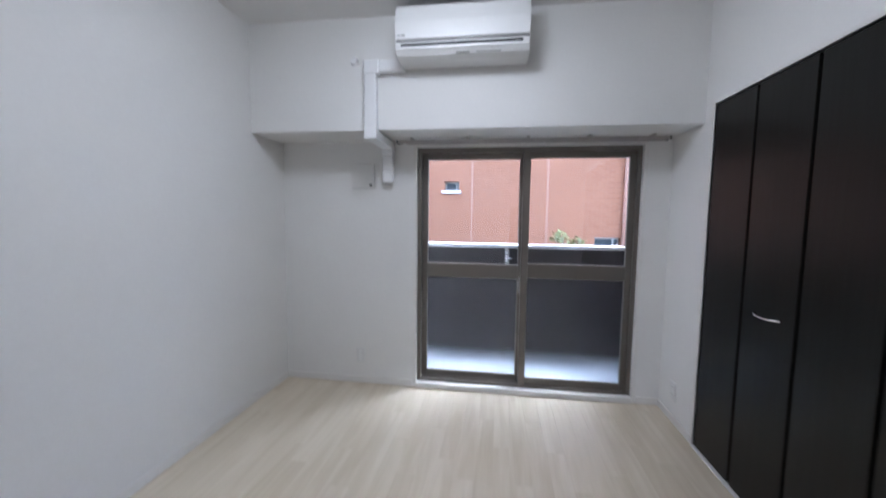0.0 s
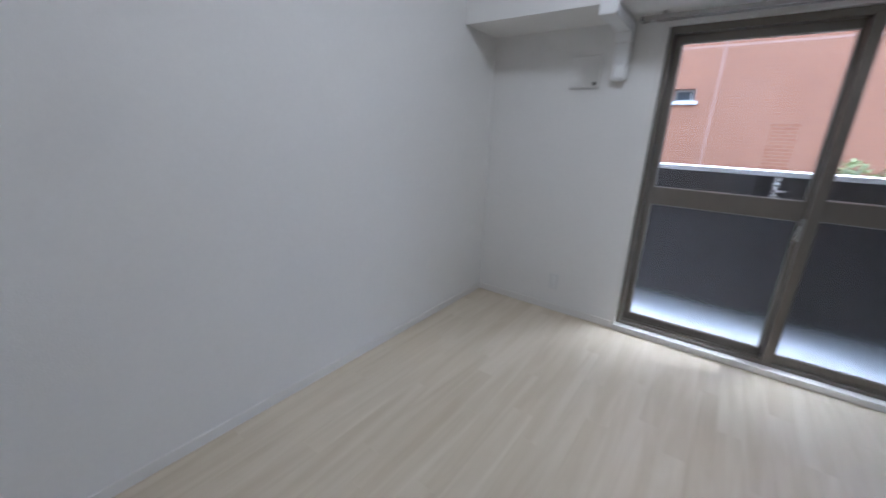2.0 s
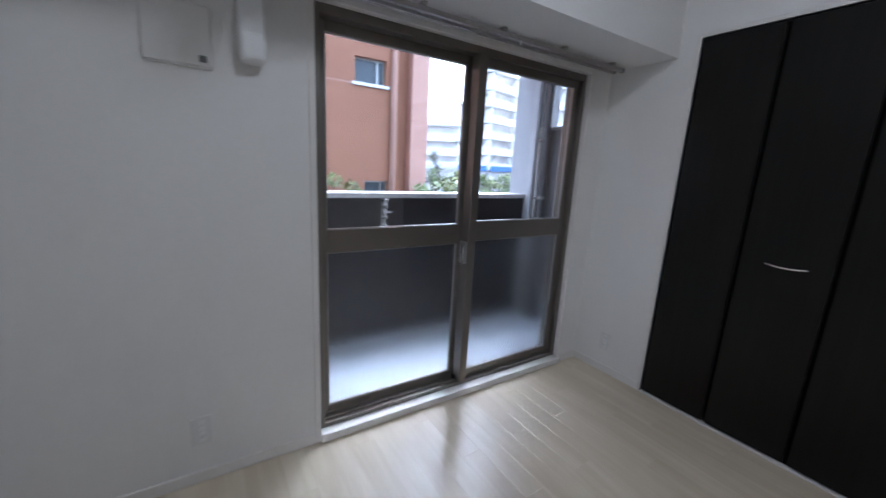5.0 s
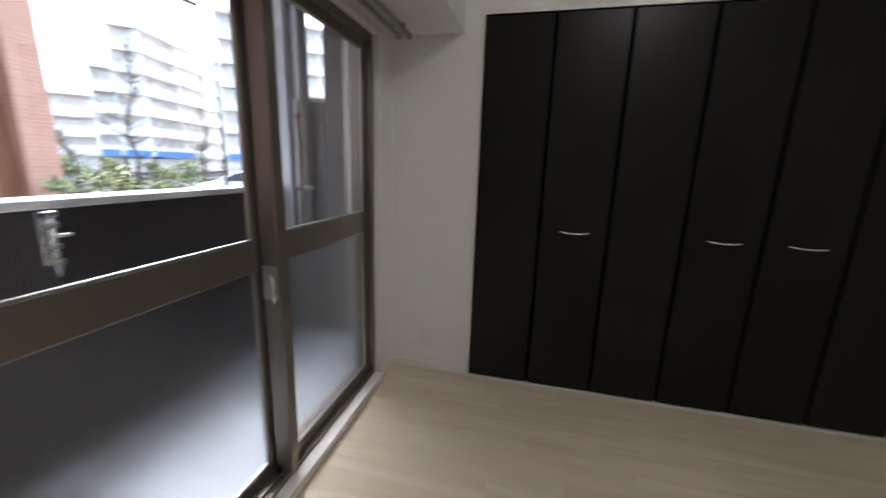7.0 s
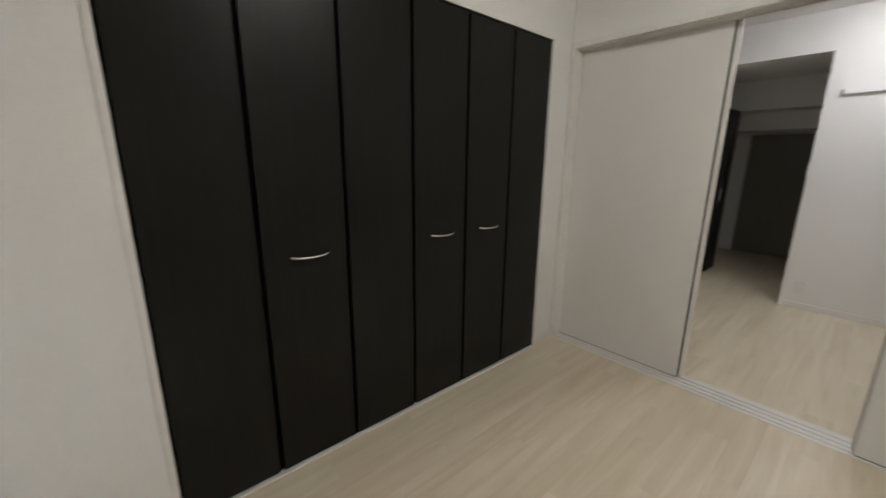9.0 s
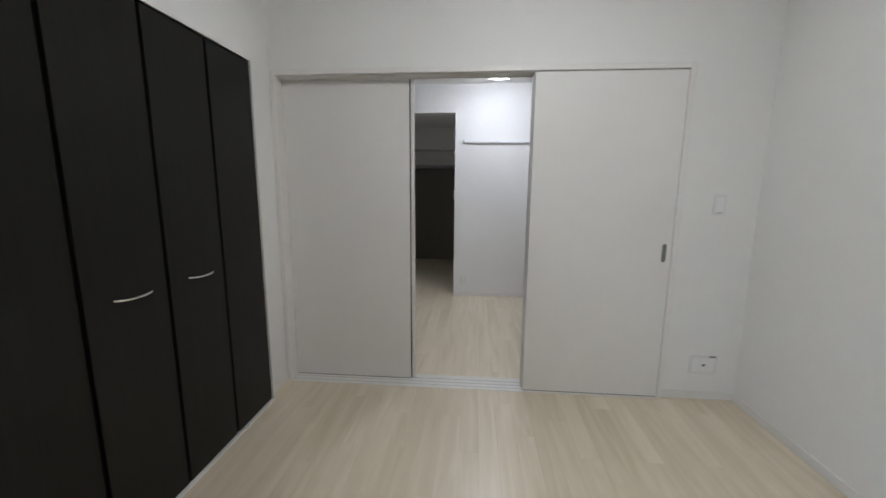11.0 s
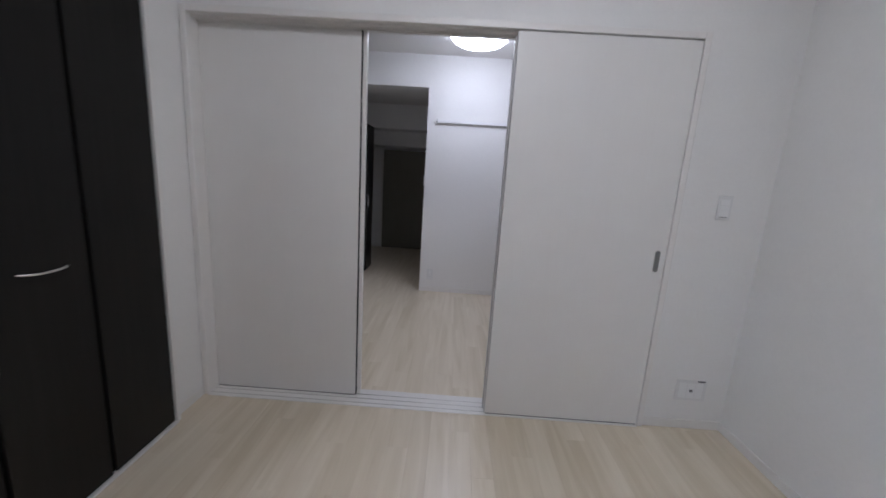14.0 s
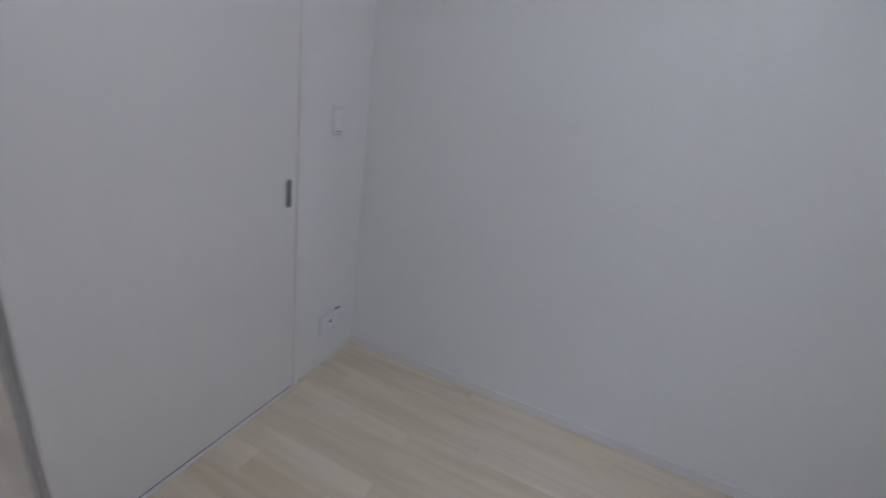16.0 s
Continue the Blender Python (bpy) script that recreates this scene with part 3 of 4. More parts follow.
def plate(name, label, axis, c, w, h, marks):
    """A wall plate; axis 'y+' faces north, 'y-' south, 'x-' west. marks: boxes (u0, u1, v0, v1, material)."""
    p = empty(name, c, label, "wall switch" if "switch" in name else "wall socket")

    def bx(nm, u0, u1, v0, v1, d0, d1, m, bev):
        if axis == "x-":
            return boxes(nm, [((c[0] - d1, c[1] + u0, c[2] + v0), (c[0] - d0, c[1] + u1, c[2] + v1))], m, p, bevel=bev)
        s = 1 if axis == "y+" else -1
        return boxes(nm, [((c[0] + u0, c[1] + s * d0, c[2] + v0), (c[0] + u1, c[1] + s * d1, c[2] + v1))], m, p, bevel=bev)

    bx("plate", -w / 2, w / 2, -h / 2, h / 2, 0, 0.008, PLATEW, 0.002)
    for u0, u1, v0, v1, m in marks:
        bx("insert" if m is PLASTIC else "slot", u0, u1, v0, v1, 0.0065, 0.0095 if m is PLASTIC else 0.0100, m, 0.0008 if m is PLASTIC else 0)
    return p


SOCK = [(-0.012, 0.012, -0.046, -0.004, PLASTIC), (-0.012, 0.012, 0.004, 0.046, PLASTIC), (-0.006, -0.0045, -0.03, -0.02, GREYP), (0.0045, 0.006, -0.03, -0.02, GREYP), (-0.006, -0.0045, 0.02, 0.03, GREYP), (0.0045, 0.006, 0.02, 0.03, GREYP)]
plate("wall_socket", "white double wall socket by the window", "y-", (0.637, N, 0.23), 0.07, 0.12, SOCK)
plate("wall_socket", "white double wall socket on the pier beside the closet", "x-", (E, 2.638, 0.215), 0.07, 0.12, SOCK)
plate("wall_socket", "white double wall socket by the hall opening", "y+", (1.79, S2, 0.20), 0.07, 0.12, SOCK)
plate("wall_socket", "wide white wall socket with aerial jack", "y+", (0.203, 0.0, 0.232), 0.165, 0.12,
      [(-0.062, -0.022, -0.044, 0.044, PLASTIC), (-0.018, 0.022, -0.044, 0.044, PLASTIC), (0.026, 0.066, -0.044, 0.044, PLASTIC), (-0.008, 0.010, -0.008, 0.008, GREYP), (-0.07, -0.03, 0.052, 0.060, GREYP)])
plate("wall_switch", "white light switch beside the sliding doors", "y+", (0.222, 0.0, 1.238), 0.07, 0.12,
      [(-0.022, 0.022, -0.044, 0.012, PLASTIC), (-0.022, 0.022, 0.014, 0.044, PLASTIC), (-0.02, 0.02, -0.048, -0.045, GREYP)])


def ceiling_lamp(c, m, r=0.24, drop=0.085):
    """A round diffuser dome on a base ring."""
    e = empty("ceiling_lamp", c, "round white ceiling lamp with lit diffuser dome", "ceiling lamp", "ceiling lamps")
    bm = bmesh.new()
    prof = [(r * 0.94, 0.0), (r * 0.96, -0.018), (r * 0.90, -0.020)]
    ring = []
    for rr, z in prof:
        ring.append([bm.verts.new((c[0] + rr * math.cos(k * math.pi / 24), c[1] + rr * math.sin(k * math.pi / 24), c[2] + z)) for k in range(48)])
    for a, b in zip(ring, ring[1:]):
        for k in range(48):
            bm.faces.new((a[k], a[(k + 1) % 48], b[(k + 1) % 48], b[k])).smooth = True
    finish("base_ring", bm, PLASTIC, e, c)
    bm = bmesh.new()
    ring = []
    for i in range(10):
        a = i / 9 * math.pi / 2
        ring.append([bm.verts.new((c[0] + r * math.cos(a) ** 0.7 * math.cos(k * math.pi / 24), c[1] + r * math.cos(a) ** 0.7 * math.sin(k * math.pi / 24), c[2] - 0.02 - drop * math.sin(a))) for k in range(48)] if i < 9 else [bm.verts.new((c[0], c[1], c[2] - 0.02 - drop))])
    for a, b in zip(ring, ring[1:]):
        for k in range(48):
            if len(b) > 1:
                bm.faces.new((a[k], a[(k + 1) % 48], b[(k + 1) % 48], b[k])).smooth = True
            else:
                bm.faces.new((a[k], a[(k + 1) % 48], b[0])).smooth = True
    tagged(finish("diffuser", bm, m, e, c), "glowing white plastic dome")


ceiling_lamp((1.40, 1.36, H1), LIT)
ceiling_lamp((1.45, -1.50, H2), LIT2, 0.25, 0.10)

# ---- next room and hall ----
hr = empty("hanging_rail", (0.95, S2, 1.85), "pale grey hanging rail on the far wall", "wall rail")
boxes("rail", [((0.1, S2, 1.838), (1.80, S2 + 0.010, 1.872)), ((0.1, S2 + 0.010, 1.860), (1.80, S2 + 0.026, 1.872)), ((0.1, S2 + 0.020, 1.842), (1.80, S2 + 0.026, 1.860))], DUCTW, hr, bevel=0.001)
boxes("end_cap", [((1.80, S2, 1.834), (1.808, S2 + 0.03, 1.876))], GREYP, hr, bevel=0.002)
cab = empty("hall_cabinet", (2.82, -3.0, 0), "tall dark brown cabinet in the hall", "cabinet")
boxes("carcass", [((2.69, -3.18, 0.0), (2.978, -2.86, 1.87))], CLOSET, cab, bevel=0.003)
boxes("door", [((2.672, -3.177, 0.02), (2.688, -2.863, 1.86))], CLOSET, cab, bevel=0.002)
boxes("handle", [((2.658, -2.90, 0.85), (2.672, -2.888, 1.0))], STEEL, cab, bevel=0.003)
hd = empty("door_hall", (2.4, -4.58, 0), "dark olive door at the end of the unlit hall, closed", "door", kind="structure")
boxes("leaf", [((2.02, -4.569, 0.004), (2.79, -4.545, 1.66))], HALLDOOR, hd, bevel=0.003)
boxes("frame", [((2.79, -4.578, 0.06), (2.82, -4.54, 1.70))], TRIM, hd, bevel=0.002)
plate("wall_switch", "small white switch at the hall opening's edge", "y+", (CX + 0.0, S2 - 0.30, 1.25), 0.07, 0.12, [(-0.02, 0.02, -0.04, 0.04, PLASTIC)]).matrix_world = pose(CX + 0.004, S2 - 0.06, 1.24, 0, 0, -90)

# ---- balcony ----
structure("balcony_floor", [((-2.0, 3.05, -0.20), (3.4, 3.82, -0.012))], BALC, "pale grey balcony floor", "balcony floor")
# never in view: added to keep the upper sky's light off the window
structure("unseen_slab", [((-2.0, 3.05, 2.42), (3.6, 3.97, 2.60))], CONCRETE, "added grey concrete slab above the balcony, out of view", "ceiling")
structure("outer_wall", [((-2.0, 3.05, -4.0), (-0.15, 3.06, 6.0)), ((-0.15, 2.9, 2.8), (3.7, 3.05, 6.0))], GREYWALL, "grey outer wall of the block", "wall")
par = empty("parapet", (0.6, 3.9, -0.06), "dark brown balcony parapet with white coping", "parapet", kind="structure")
boxes("panel", [((-2.0, 3.82, -1.2), (3.22, 3.95, 1.05))], PARAPET, par, bevel=0.003)
tagged(boxes("coping", [((-2.0, 3.80, 1.052), (3.22, 3.97, 1.088))], COPING, par, bevel=0.006, seg=2), "white metal coping")
for xx in (0.20, 1.81):
    h = empty("pole_holder", (xx, 3.80, 0.9), "clear and grey laundry-pole holder on the parapet", "pole holder", "laundry-pole holders")
    boxes("plate", [((xx - 0.022, 3.808, 0.84), (xx + 0.022, 3.819, 1.045))], STEEL, h, bevel=0.003)
    tube("arm", [(xx, 3.785, 0.80), (xx, 3.785, 0.9), (xx, 3.785, 1.045)], 0.016, STEEL, h, 14)
    for zz in (0.845, 0.905, 0.985):
        tube("collar", [(xx, 3.785, zz), (xx, 3.785, zz + 0.02)], 0.023, RAILM, h, 14)
    tube("pin", [(xx - 0.005, 3.775, 0.955), (xx + 0.03, 3.765, 0.955), (xx + 0.052, 3.76, 0.955)], 0.008, STEEL, h, 10)
    boxes("cap", [((xx - 0.02, 3.765, 1.025), (xx + 0.02, 3.808, 1.048))], STEEL, h, bevel=0.005, seg=2)
structure("column", [((3.20, 3.74, -1.2), (3.46, 4.02, 2.42))], CONCRETE, "pale concrete column at the balcony's end", "column", 0.004)
scr = empty("balcony_partition", (3.24, 3.3, -0.012), "dark grey balcony partition board with a gap above", "partition")
boxes("board", [((3.22, 3.06, -0.01), (3.245, 3.47, 2.40))], GREYWALL, scr, bevel=0.002)
boxes("board", [((3.22, 3.472, -0.01), (3.245, 3.70, 1.64))], GREYWALL, scr, bevel=0.002)
boxes("board", [((3.22, 3.702, -0.01), (3.245, 3.738, 2.40))], GREYWALL, scr, bevel=0.002)
boxes("rail", [((3.212, 3.472, 1.64), (3.25, 3.70, 1.665))], RAILM, scr, bevel=0.002)
boxes("post", [((3.205, 3.30, -0.012), (3.22, 3.33, 2.42))], RAILM, scr, bevel=0.002)
pipe = empty("drainpipe", (3.165, 3.585, -0.012), "grey balcony drainpipe with clamps", "drainpipe", "balcony pipes")
tube("pipe", [(3.165, 3.585, -0.012), (3.165, 3.585, 1.2), (3.165, 3.585, 2.42)], 0.032, PIPEG, pipe, 18)
for zz in (1.06,):
    tube("clamp", [(3.165, 3.585, zz), (3.165, 3.585, zz + 0.03)], 0.036, RAILM, pipe, 18)
thin = empty("drainpipe", (3.185, 3.665, -0.012), "thin grey upright pipe with an open top", "drainpipe", "balcony pipes")
tube("pipe", [(3.185, 3.665, -0.012), (3.185, 3.665, 0.8), (3.185, 3.665, 1.66)], 0.018, RAILM, thin, 14)
for zz in (1.06, 1.54):
    tube("clamp", [(3.185, 3.665, zz), (3.185, 3.665, zz + 0.025)], 0.022, STEEL, thin, 14)
structure("balcony_end", [((3.4, 3.06, -0.2), (3.9, 3.5, 2.42))], GREYWALL, "grey outer wall of the block", "wall")
# out of view: a wall added to close off the west end
structure("unseen_end_wall", [((-2.1, 3.06, -1.2), (-2.0, 3.97, 2.42))], GREYWALL, "added grey wall that closes the balcony's unseen west end", "wall")

# ---- outside ----
GZ = -1.0
bm = bmesh.new()
bmesh.ops.create_grid(bm, x_segments=2, y_segments=2, size=2500)
for v in bm.verts:
    v.co.z = GZ
    if abs(v.co.y) < 1:
        v.co.y = 4.0
tagged(finish("ground", bm, ASPHALT), "grey asphalt ground between the buildings", "ground", kind="structure")

BY = 10.5
house = empty("brick_building", (0, BY, GZ), "red brick-tiled building with small windows", "building")
VENT, WIN2, LOW = (0.22, 0.62, 2.08, 2.33), (4.0, 4.8, 3.16, 3.74), (4.25, 4.9, 0.30, 0.86)
boxes("wall", pierced(-14, 5.15, GZ, 16, BY, BY + 0.35, [VENT, WIN2, LOW]), BRICK, house)
boxes("wall", [((5.15, BY + 0.25, GZ), (5.5, BY + 0.6, 16))], BRICK, house)
tagged(boxes("pilaster", [((5.5, BY - 0.05, GZ), (6.0, BY + 0.6, 16))], PALEBRICK, house), "pale pink tiled corner pier")
boxes("roof", [((-14, BY, 16), (6.0, BY + 9, 16.3))], CONCRETE, house)
tagged(boxes("wall", [((-14, BY + 8.8, GZ), (6.0, BY + 9, 16)), ((5.8, BY + 0.6, GZ), (6.0, BY + 8.8, 16))], BRICK, house), "")
for x0, x1, z0, z1 in (VENT, WIN2, LOW):
    w = new("window")
    w.parent = house
    w.location = Vector((x0, BY, z0)) - house.location
    boxes("pane", [((x0 + 0.03, BY + 0.18, z0 + 0.03), (x1 - 0.03, BY + 0.2, z1 - 0.03))], PANEDARK, w)
    boxes("frame", [((x0, BY + 0.15, z0), (x0 + 0.04, BY + 0.22, z1)), ((x1 - 0.04, BY + 0.15, z0), (x1, BY + 0.22, z1)), ((x0 + 0.04, BY + 0.15, z1 - 0.04), (x1 - 0.04, BY + 0.22, z1)), ((x0 + 0.04, BY + 0.15, z0), (x1 - 0.04, BY + 0.22, z0 + 0.04)), ((x1 - 0.26 * (x1 - x0), BY + 0.15, z0 + 0.04), (x1 - 0.26 * (x1 - x0) + 0.04, BY + 0.22, z1 - 0.04))], RAILM, w)
    tagged(boxes("sill", [((x0 - 0.08, BY - 0.06, z0 - 0.07), (x1 + 0.06, BY + 0.15, z0))], COPING, w, bevel=0.005), "white sill")
for xx in (-3.2, -1.1, 0.98, 3.0):
    boxes("joint", [((xx - 0.022, BY - 0.006, GZ), (xx + 0.022, BY, 16))], JOINT, house)
for zz in (3.13, 6.2, 9.3):
    for a, b in ((-14, -3.222), (-3.178, -1.122), (-1.078, 0.958), (1.002, 2.978), (3.022, 4.07 if zz < 4 else 5.15)):
        boxes("joint", [((a, BY - 0.005, zz - 0.018), (b, BY, zz + 0.018))], JOINT, house)
tube("downpipe", [(4.98, BY - 0.08, GZ), (4.98, BY - 0.08, 8), (4.98, BY - 0.08, 16)], 0.075, PINK, house, 14)


def leaf_cloud(bm, c, r, n, size, squash=0.7):
    for _ in range(n):
        d = Vector((random.gauss(0, 1), random.gauss(0, 1), random.gauss(0, 1))).normalized() * r * random.uniform(0.35, 1.0)
        p = Vector(c) + Vector((d.x, d.y, d.z * squash))
        q = Euler((random.uniform(-1, 1), random.uniform(-1, 1), random.uniform(0, 6.3))).to_matrix()
        s = size * random.uniform(0.6, 1.3)
        vs = [bm.verts.new(p + q @ Vector(v) * s) for v in ((-0.5, 0, 0), (-0.15, 0.28, 0.05), (0.3, 0.22, 0.03), (0.6, 0, -0.06), (0.3, -0.22, 0.03), (-0.15, -0.28, 0.05))]
        bm.faces.new(vs)


def shrub(x, y, top, r, n, leaf, size=0.11, name="shrub", label="low green shrub in front of the brick wall"):
    e = empty(name, (x, y, GZ), label, "shrub", "shrubs outside")
    bm = bmesh.new()
    for k in range(5):
        a = k * 1.26 + random.random()
        add_tube(bm, [(x, y, GZ), (x + 0.2 * r * math.cos(a), y + 0.2 * r * math.sin(a), (GZ + top) / 2), (x + 0.7 * r * math.cos(a), y + 0.7 * r * math.sin(a), top - 0.25 * r)], 0.03, 6, 0.008)
    finish("stem", bm, BARK, e, (x, y, GZ))
    bm = bmesh.new()
    for k in range(7):
        a = random.uniform(0, 6.3)
        leaf_cloud(bm, (x + 0.6 * r * math.cos(a), y + 0.6 * r * math.sin(a), max(GZ + 0.3 * r, top - r * (0.3 + 1.9 * k / 6))), r * random.uniform(0.42, 0.62), n // 7, size)
    finish("leaves", bm, leaf, e, (x, y, top))


shrub(3.45, 9.7, 1.02, 0.45, 420, LEAFY)
shrub(5.6, 9.6, 0.98, 0.38, 350, LEAF)
shrub(6.3, 9.9, 1.05, 0.4, 350, LEAFY)


def far_block(c, angle, length, depth, floors, fh, label, wallm):
    """A slab block with a balcony band on each storey and windows between the bands; it faces local -y."""
    e = empty("apartment_block", (0, 0, 0), label, "building", "far blocks")
    top = floors * fh
    fins, shops = max(1, round(length / 6)), max(1, round(length / 7))
    boxes("wall", [((0, 0.9, 0), (length, depth, top))], wallm, e)
    boxes("roof", [((-0.3, -0.2, top), (length + 0.3, depth + 0.3, top + 0.35))], FARWHITE, e)
    if length > 12:
        boxes("penthouse", [((length * 0.35, 1.2, top + 0.35), (length * 0.55, depth - 0.5, top + 3.0))], FARWHITE, e)
    boxes("fin", [((k * length / fins - 0.12, -0.02, fh), (k * length / fins + 0.12, 0.9, top)) for k in range(fins + 1)], FARWHITE, e)
    for f in range(1, floors):
        boxes("band", [((-0.2, -0.15, f * fh - 0.15), (length + 0.2, 0.0, f * fh + 0.95))], FARWHITE, e)
        boxes("slab", [((-0.2, 0.0, f * fh - 0.15), (length + 0.2, 0.9, f * fh))], FARWHITE, e)
    n = max(1, int(length / 3))
    for f in range(1, floors):
        for k in range(n):
            x = (k + 0.5) * length / n
            w = boxes("window", [((x - 0.95, 0.86, f * fh + 0.15), (x - 0.04, 0.93, f * fh + fh - 0.4)), ((x + 0.04, 0.86, f * fh + 0.15), (x + 0.95, 0.93, f * fh + fh - 0.4))], GLASSHAZE, e)
    tagged(boxes("shopfront", [((k * length / shops + 0.3, -0.1, 0.3), ((k + 1) * length / shops - 0.3, 0.9, 2.0)) for k in range(shops)], GLASSHAZE, e), "glazed shopfront, paled by painted haze")
    for k in range(shops):
        tagged(boxes("signboard", [((k * length / shops + 0.2, -0.6, 2.1), ((k + 1) * length / shops - 0.2, -0.2, 2.9))], BLUE if k % 2 == 0 else COPING, e), "plain blue or white signboard")
    e.matrix_world = pose(*c, 0, 0, angle)
    return e


CORNER, LEFT = Vector((39.1, 48.2, GZ)), Vector((-0.769, 0.639, 0))
far_block(CORNER, 14.0, 36, 4, 7, 2.36, "white seven-storey block with balcony bands", FARTAN)
far_block(CORNER + LEFT * 2.85, -39.7, 2.8, 2, 7, 2.36, "white stepped end of the block with balcony bands", FARTAN)
far_block(CORNER + LEFT * 4.95, -39.7, 2.05, 2, 5, 2.36, "white stepped end of the block, five storeys", FARTAN)
far_block(CORNER + LEFT * 16.0, -39.7, 11.0, 2, 4, 2.15, "low white block with balcony bands", FARTAN)
far_block((43.4, 41.4, GZ), -47.0, 18, 8, 7, 2.8, "tall white block with broad balcony bands", FARTAN)


def street_lamp(x, y, top):
    """A tapered dark pole with an arm and a flat head that reaches north-west."""
    e = empty("street_lamp", (x, y, GZ), "dark metal street lamp with a flat head", "street lamp")
    tube("pole", [(x, y, GZ), (x, y, top / 2), (x, y, top)], 0.085, POLE, e, 12, 0.05)
    ux, uy = -0.68, 0.73
    tube("arm", [(x, y, top - 0.35), (x + ux * 0.3, y + uy * 0.3, top - 0.08), (x + ux * 0.7, y + uy * 0.7, top + 0.05)], 0.04, POLE, e, 8)
    bm = bmesh.new()
    add_box(bm, (0.55, -0.16, -0.06), (1.35, 0.16, 0.05), 0.04, 2)
    bm.transform(pose(x, y, top + 0.10, 0, -12, 133))
    finish("head", bm, POLE, e, (x, y, top))


def parked_car(c, turn):
    """A saloon car; its nose points along local -x."""
    e = empty("car", (0, 0, 0), "white parked saloon car with dark windows", "car")
    side = [(-2.1, 0.28), (-2.15, 0.62), (-1.95, 0.78), (-1.05, 0.95), (2.0, 0.98), (2.15, 0.85), (2.15, 0.30)]
    cabin = [(-1.10, 0.94), (-0.35, 1.42), (0.1, 1.47), (1.0, 1.45), (1.75, 0.97)]
    for nm, prof, half, m in (("body", side, 0.85, COPING), ("cabin", cabin, 0.72, PANEDARK), ("roof", [(-0.42, 1.40), (-0.30, 1.455), (0.1, 1.50), (1.0, 1.48), (1.12, 1.42)], 0.74, COPING)):
        bm = bmesh.new()
        ring = [[bm.verts.new((x, y, z)) for x, z in prof] for y in (-half, half)]
        k = len(prof)
        for i in range(k):
            bm.faces.new((ring[0][i], ring[0][(i + 1) % k], ring[1][(i + 1) % k], ring[1][i]))
        bm.faces.new(ring[0]), bm.faces.new(ring[1][::-1])
        bmesh.ops.bevel(bm, geom=list(bm.edges), offset=0.03, segments=2, affect="EDGES")
        finish(nm, bm, m, e)
    for yy in (-0.73, 0.73):
        boxes("pillar", [((0.28, yy - 0.01, 0.97), (0.36, yy + 0.01, 1.44))], COPING, e)
        tube("pillar", [(-1.08, yy * 0.97, 0.95), (-0.36, yy * 0.97, 1.44)], 0.035, COPING, e, 6)
        for xx in (-1.35, 1.35):
            w = new("wheel")
            w.parent = e
            w.location = (xx, yy, 0.31)
            tube("tyre", [(xx, yy - 0.10, 0.31), (xx, yy + 0.10, 0.31)], 0.31, RUBBER, w, 24)
            tube("rim", [(xx, yy - 0.106, 0.31), (xx, yy + 0.106, 0.31)], 0.19, STEEL, w, 18)
    e.matrix_world = pose(*c, 0, 0, turn)


street_lamp(18.3, 18.4, 8.3)
parked_car((20.6, 19.6, GZ), -40.0)


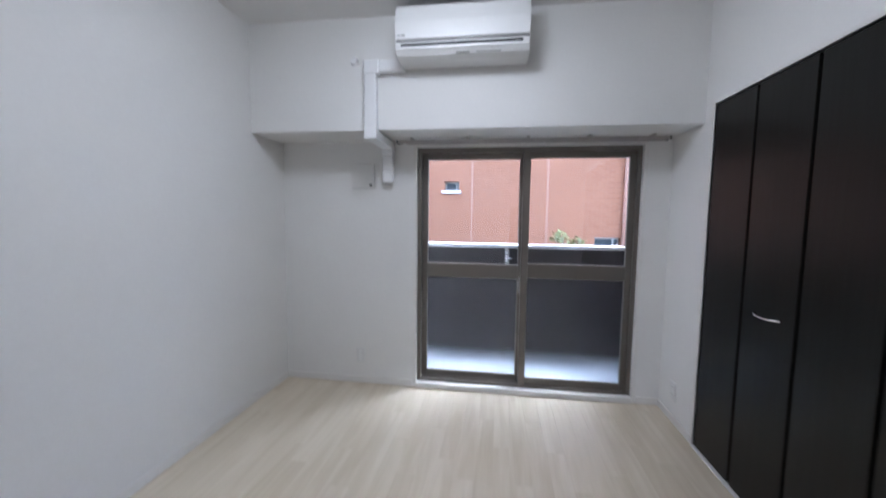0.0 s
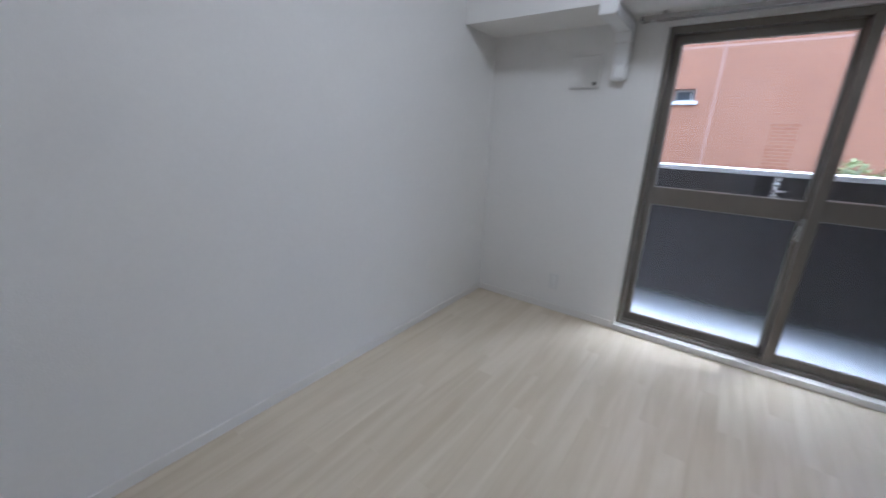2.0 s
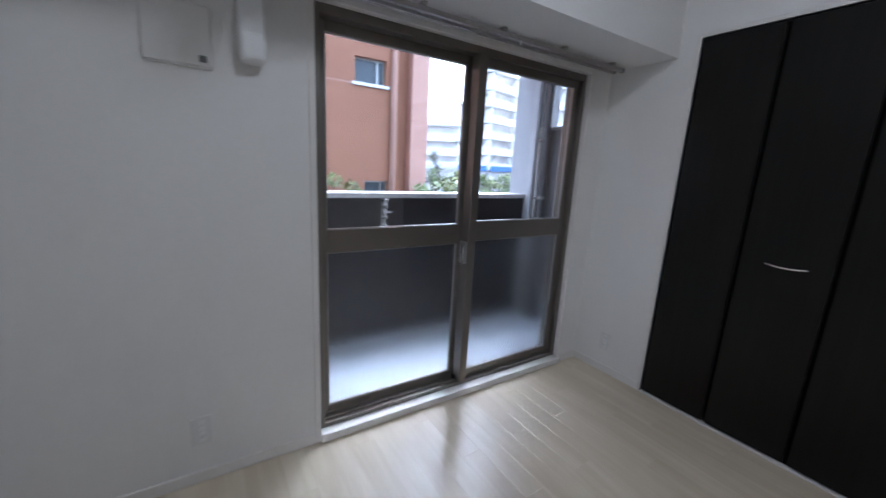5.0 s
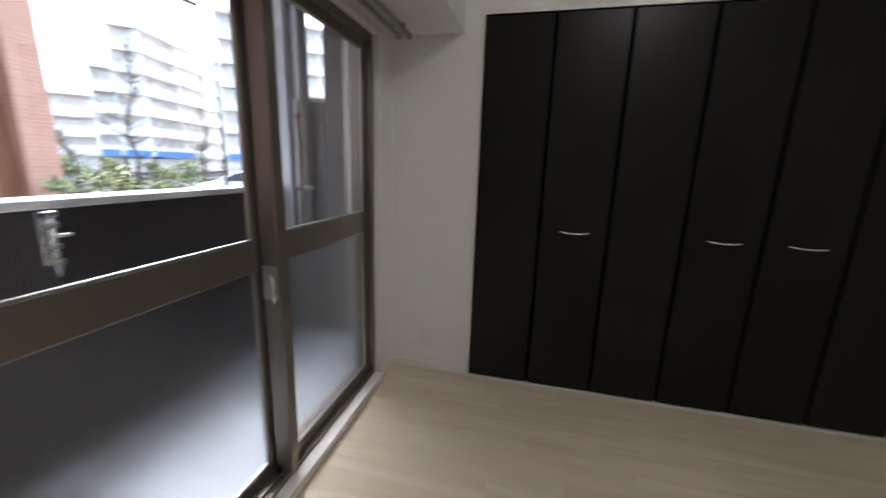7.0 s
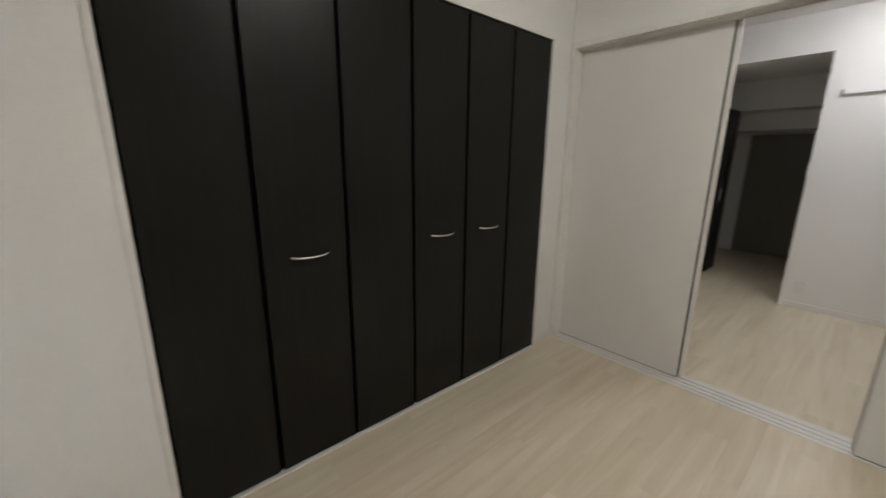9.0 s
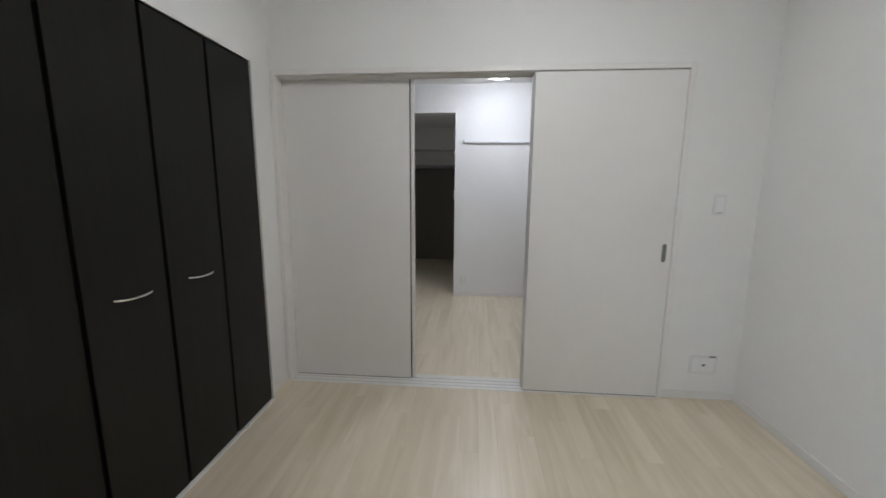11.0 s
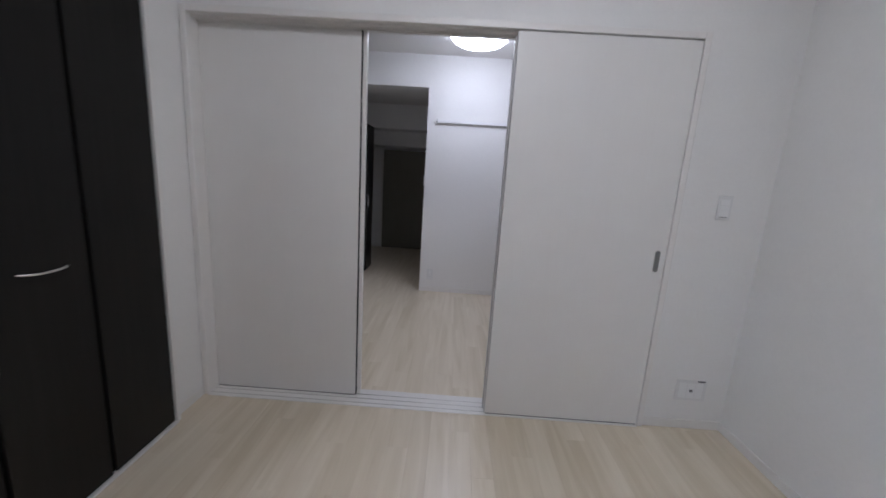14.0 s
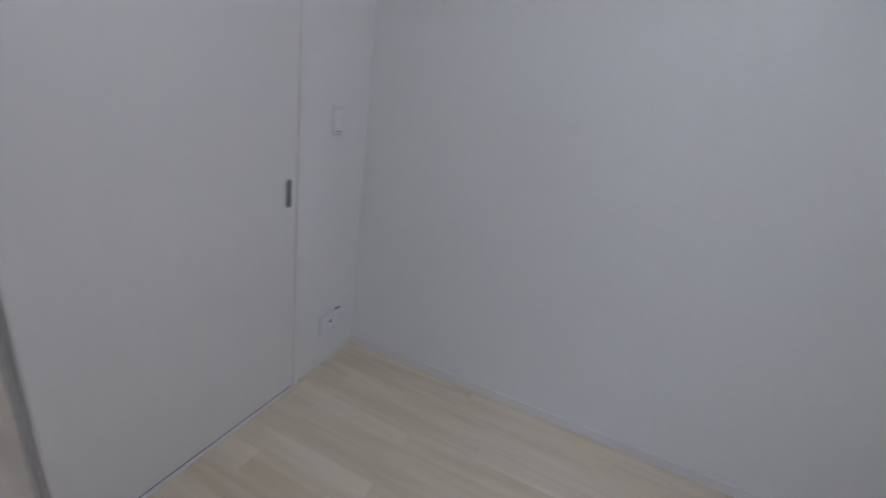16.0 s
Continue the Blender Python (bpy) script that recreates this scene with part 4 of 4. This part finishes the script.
def bare_tree(x, y, h, seed):
    rnd = random.Random(seed)
    e = empty("street_tree", (x, y, GZ), "bare street tree with a few new leaves", "tree", "street trees")
    bm = bmesh.new()
    trunk = [(x + rnd.uniform(-0.06, 0.06) * i, y + rnd.uniform(-0.06, 0.06) * i, GZ + (h - GZ) * i / 7) for i in range(8)]
    add_tube(bm, trunk, 0.13, 9, 0.02)
    finish("trunk", bm, BARK, e, trunk[0])
    bm, lv = bmesh.new(), bmesh.new()
    for i in range(46):
        k = rnd.uniform(0.28, 0.97)
        j = int(k * 7)
        p = Vector(trunk[j]).lerp(Vector(trunk[j + 1]), k * 7 - j)
        a, ln = rnd.uniform(0, 6.3), (1.15 - k) * h * rnd.uniform(0.14, 0.3)
        q = p + Vector((math.cos(a) * ln * 0.5, math.sin(a) * ln * 0.5, ln * 0.25))
        s = p + Vector((math.cos(a + 0.3) * ln, math.sin(a + 0.3) * ln, ln * 0.75))
        add_tube(bm, [p, q, s], 0.032, 5, 0.008)
        for _ in range(3):
            b = rnd.uniform(0, 6.3)
            u = q.lerp(s, rnd.random())
            add_tube(bm, [u, u + Vector((math.cos(b) * 0.3, math.sin(b) * 0.3, rnd.uniform(0.05, 0.35)))], 0.012, 4, 0.005)
        if i % 3 == 0:
            leaf_cloud(lv, s, 0.25, 8, 0.10)
    finish("branches", bm, BARK, e, trunk[0])
    finish("leaves", lv, LEAFY, e, trunk[0])


bare_tree(16.0, 21.5, 6.6, 3)
bare_tree(23.5, 25.0, 4.6, 5)
bare_tree(12.9, 21.0, 2.2, 8)
for i in range(9):
    shrub(10.6 + i * 1.25, 20.0 + i * 0.35 + 0.4 * math.sin(i * 2.1), 0.80 + 0.40 * math.sin(i * 1.7) ** 2, 0.85, 560, LEAF if i % 3 else LEAFY, 0.17, label="clipped green roadside shrub")

# ---- floor boards ----
PLANK = {}


def plank_mesh(w, l):
    key = (round(w, 4), round(l, 4))
    if key not in PLANK:
        bm = bmesh.new()
        add_box(bm, (-w / 2, -l / 2, -0.012), (w / 2, l / 2, 0.0))
        me = bpy.data.meshes.new("plank")
        bmesh.ops.recalc_face_normals(bm, faces=bm.faces)
        bm.to_mesh(me)
        bm.free()
        me.materials.append(WOOD)
        PLANK[key] = me
    return PLANK[key]


def boards(parent, x0, x1, y0, y1, wide=0.101, long=0.909):
    rnd = random.Random(11)
    n = max(1, round((x1 - x0) / wide))
    w = (x1 - x0) / n
    for i in range(n):
        y = y0 - (i * 0.303 + rnd.choice((0, 0.15))) % long
        while y < y1 - 0.001:
            a, b = max(y, y0), min(y + long, y1)
            if b - a > 0.02:
                ob = new("plank", plank_mesh(w - 0.0004, b - a - 0.0004))
                ob.parent = parent
                ob.location = Vector((x0 + (i + 0.5) * w, (a + b) / 2, 0.0)) - parent.location
            y += long


floor = structure("floor", [((0, 0.0, -0.10), (3.5, N, -0.012))], WOOD, "pale beige wood-grain floorboards", "floor")
floor_2 = structure("floor_2", [((0, -4.6, -0.10), (2.98, -0.0, -0.0125))], WOOD, "pale beige wood-grain floorboards of the next room", "floor")
boards(floor, 0, DX0 + CW, 0.0, 0.028)
boards(floor, DX1 - CW, E + 0.03, 0.0, 0.028)
boards(floor, 0, E + 0.03, 0.028, N)
boards(floor_2, CX, 2.98, -4.58, -0.141)
boards(floor_2, 0, CX, S2, -0.141)
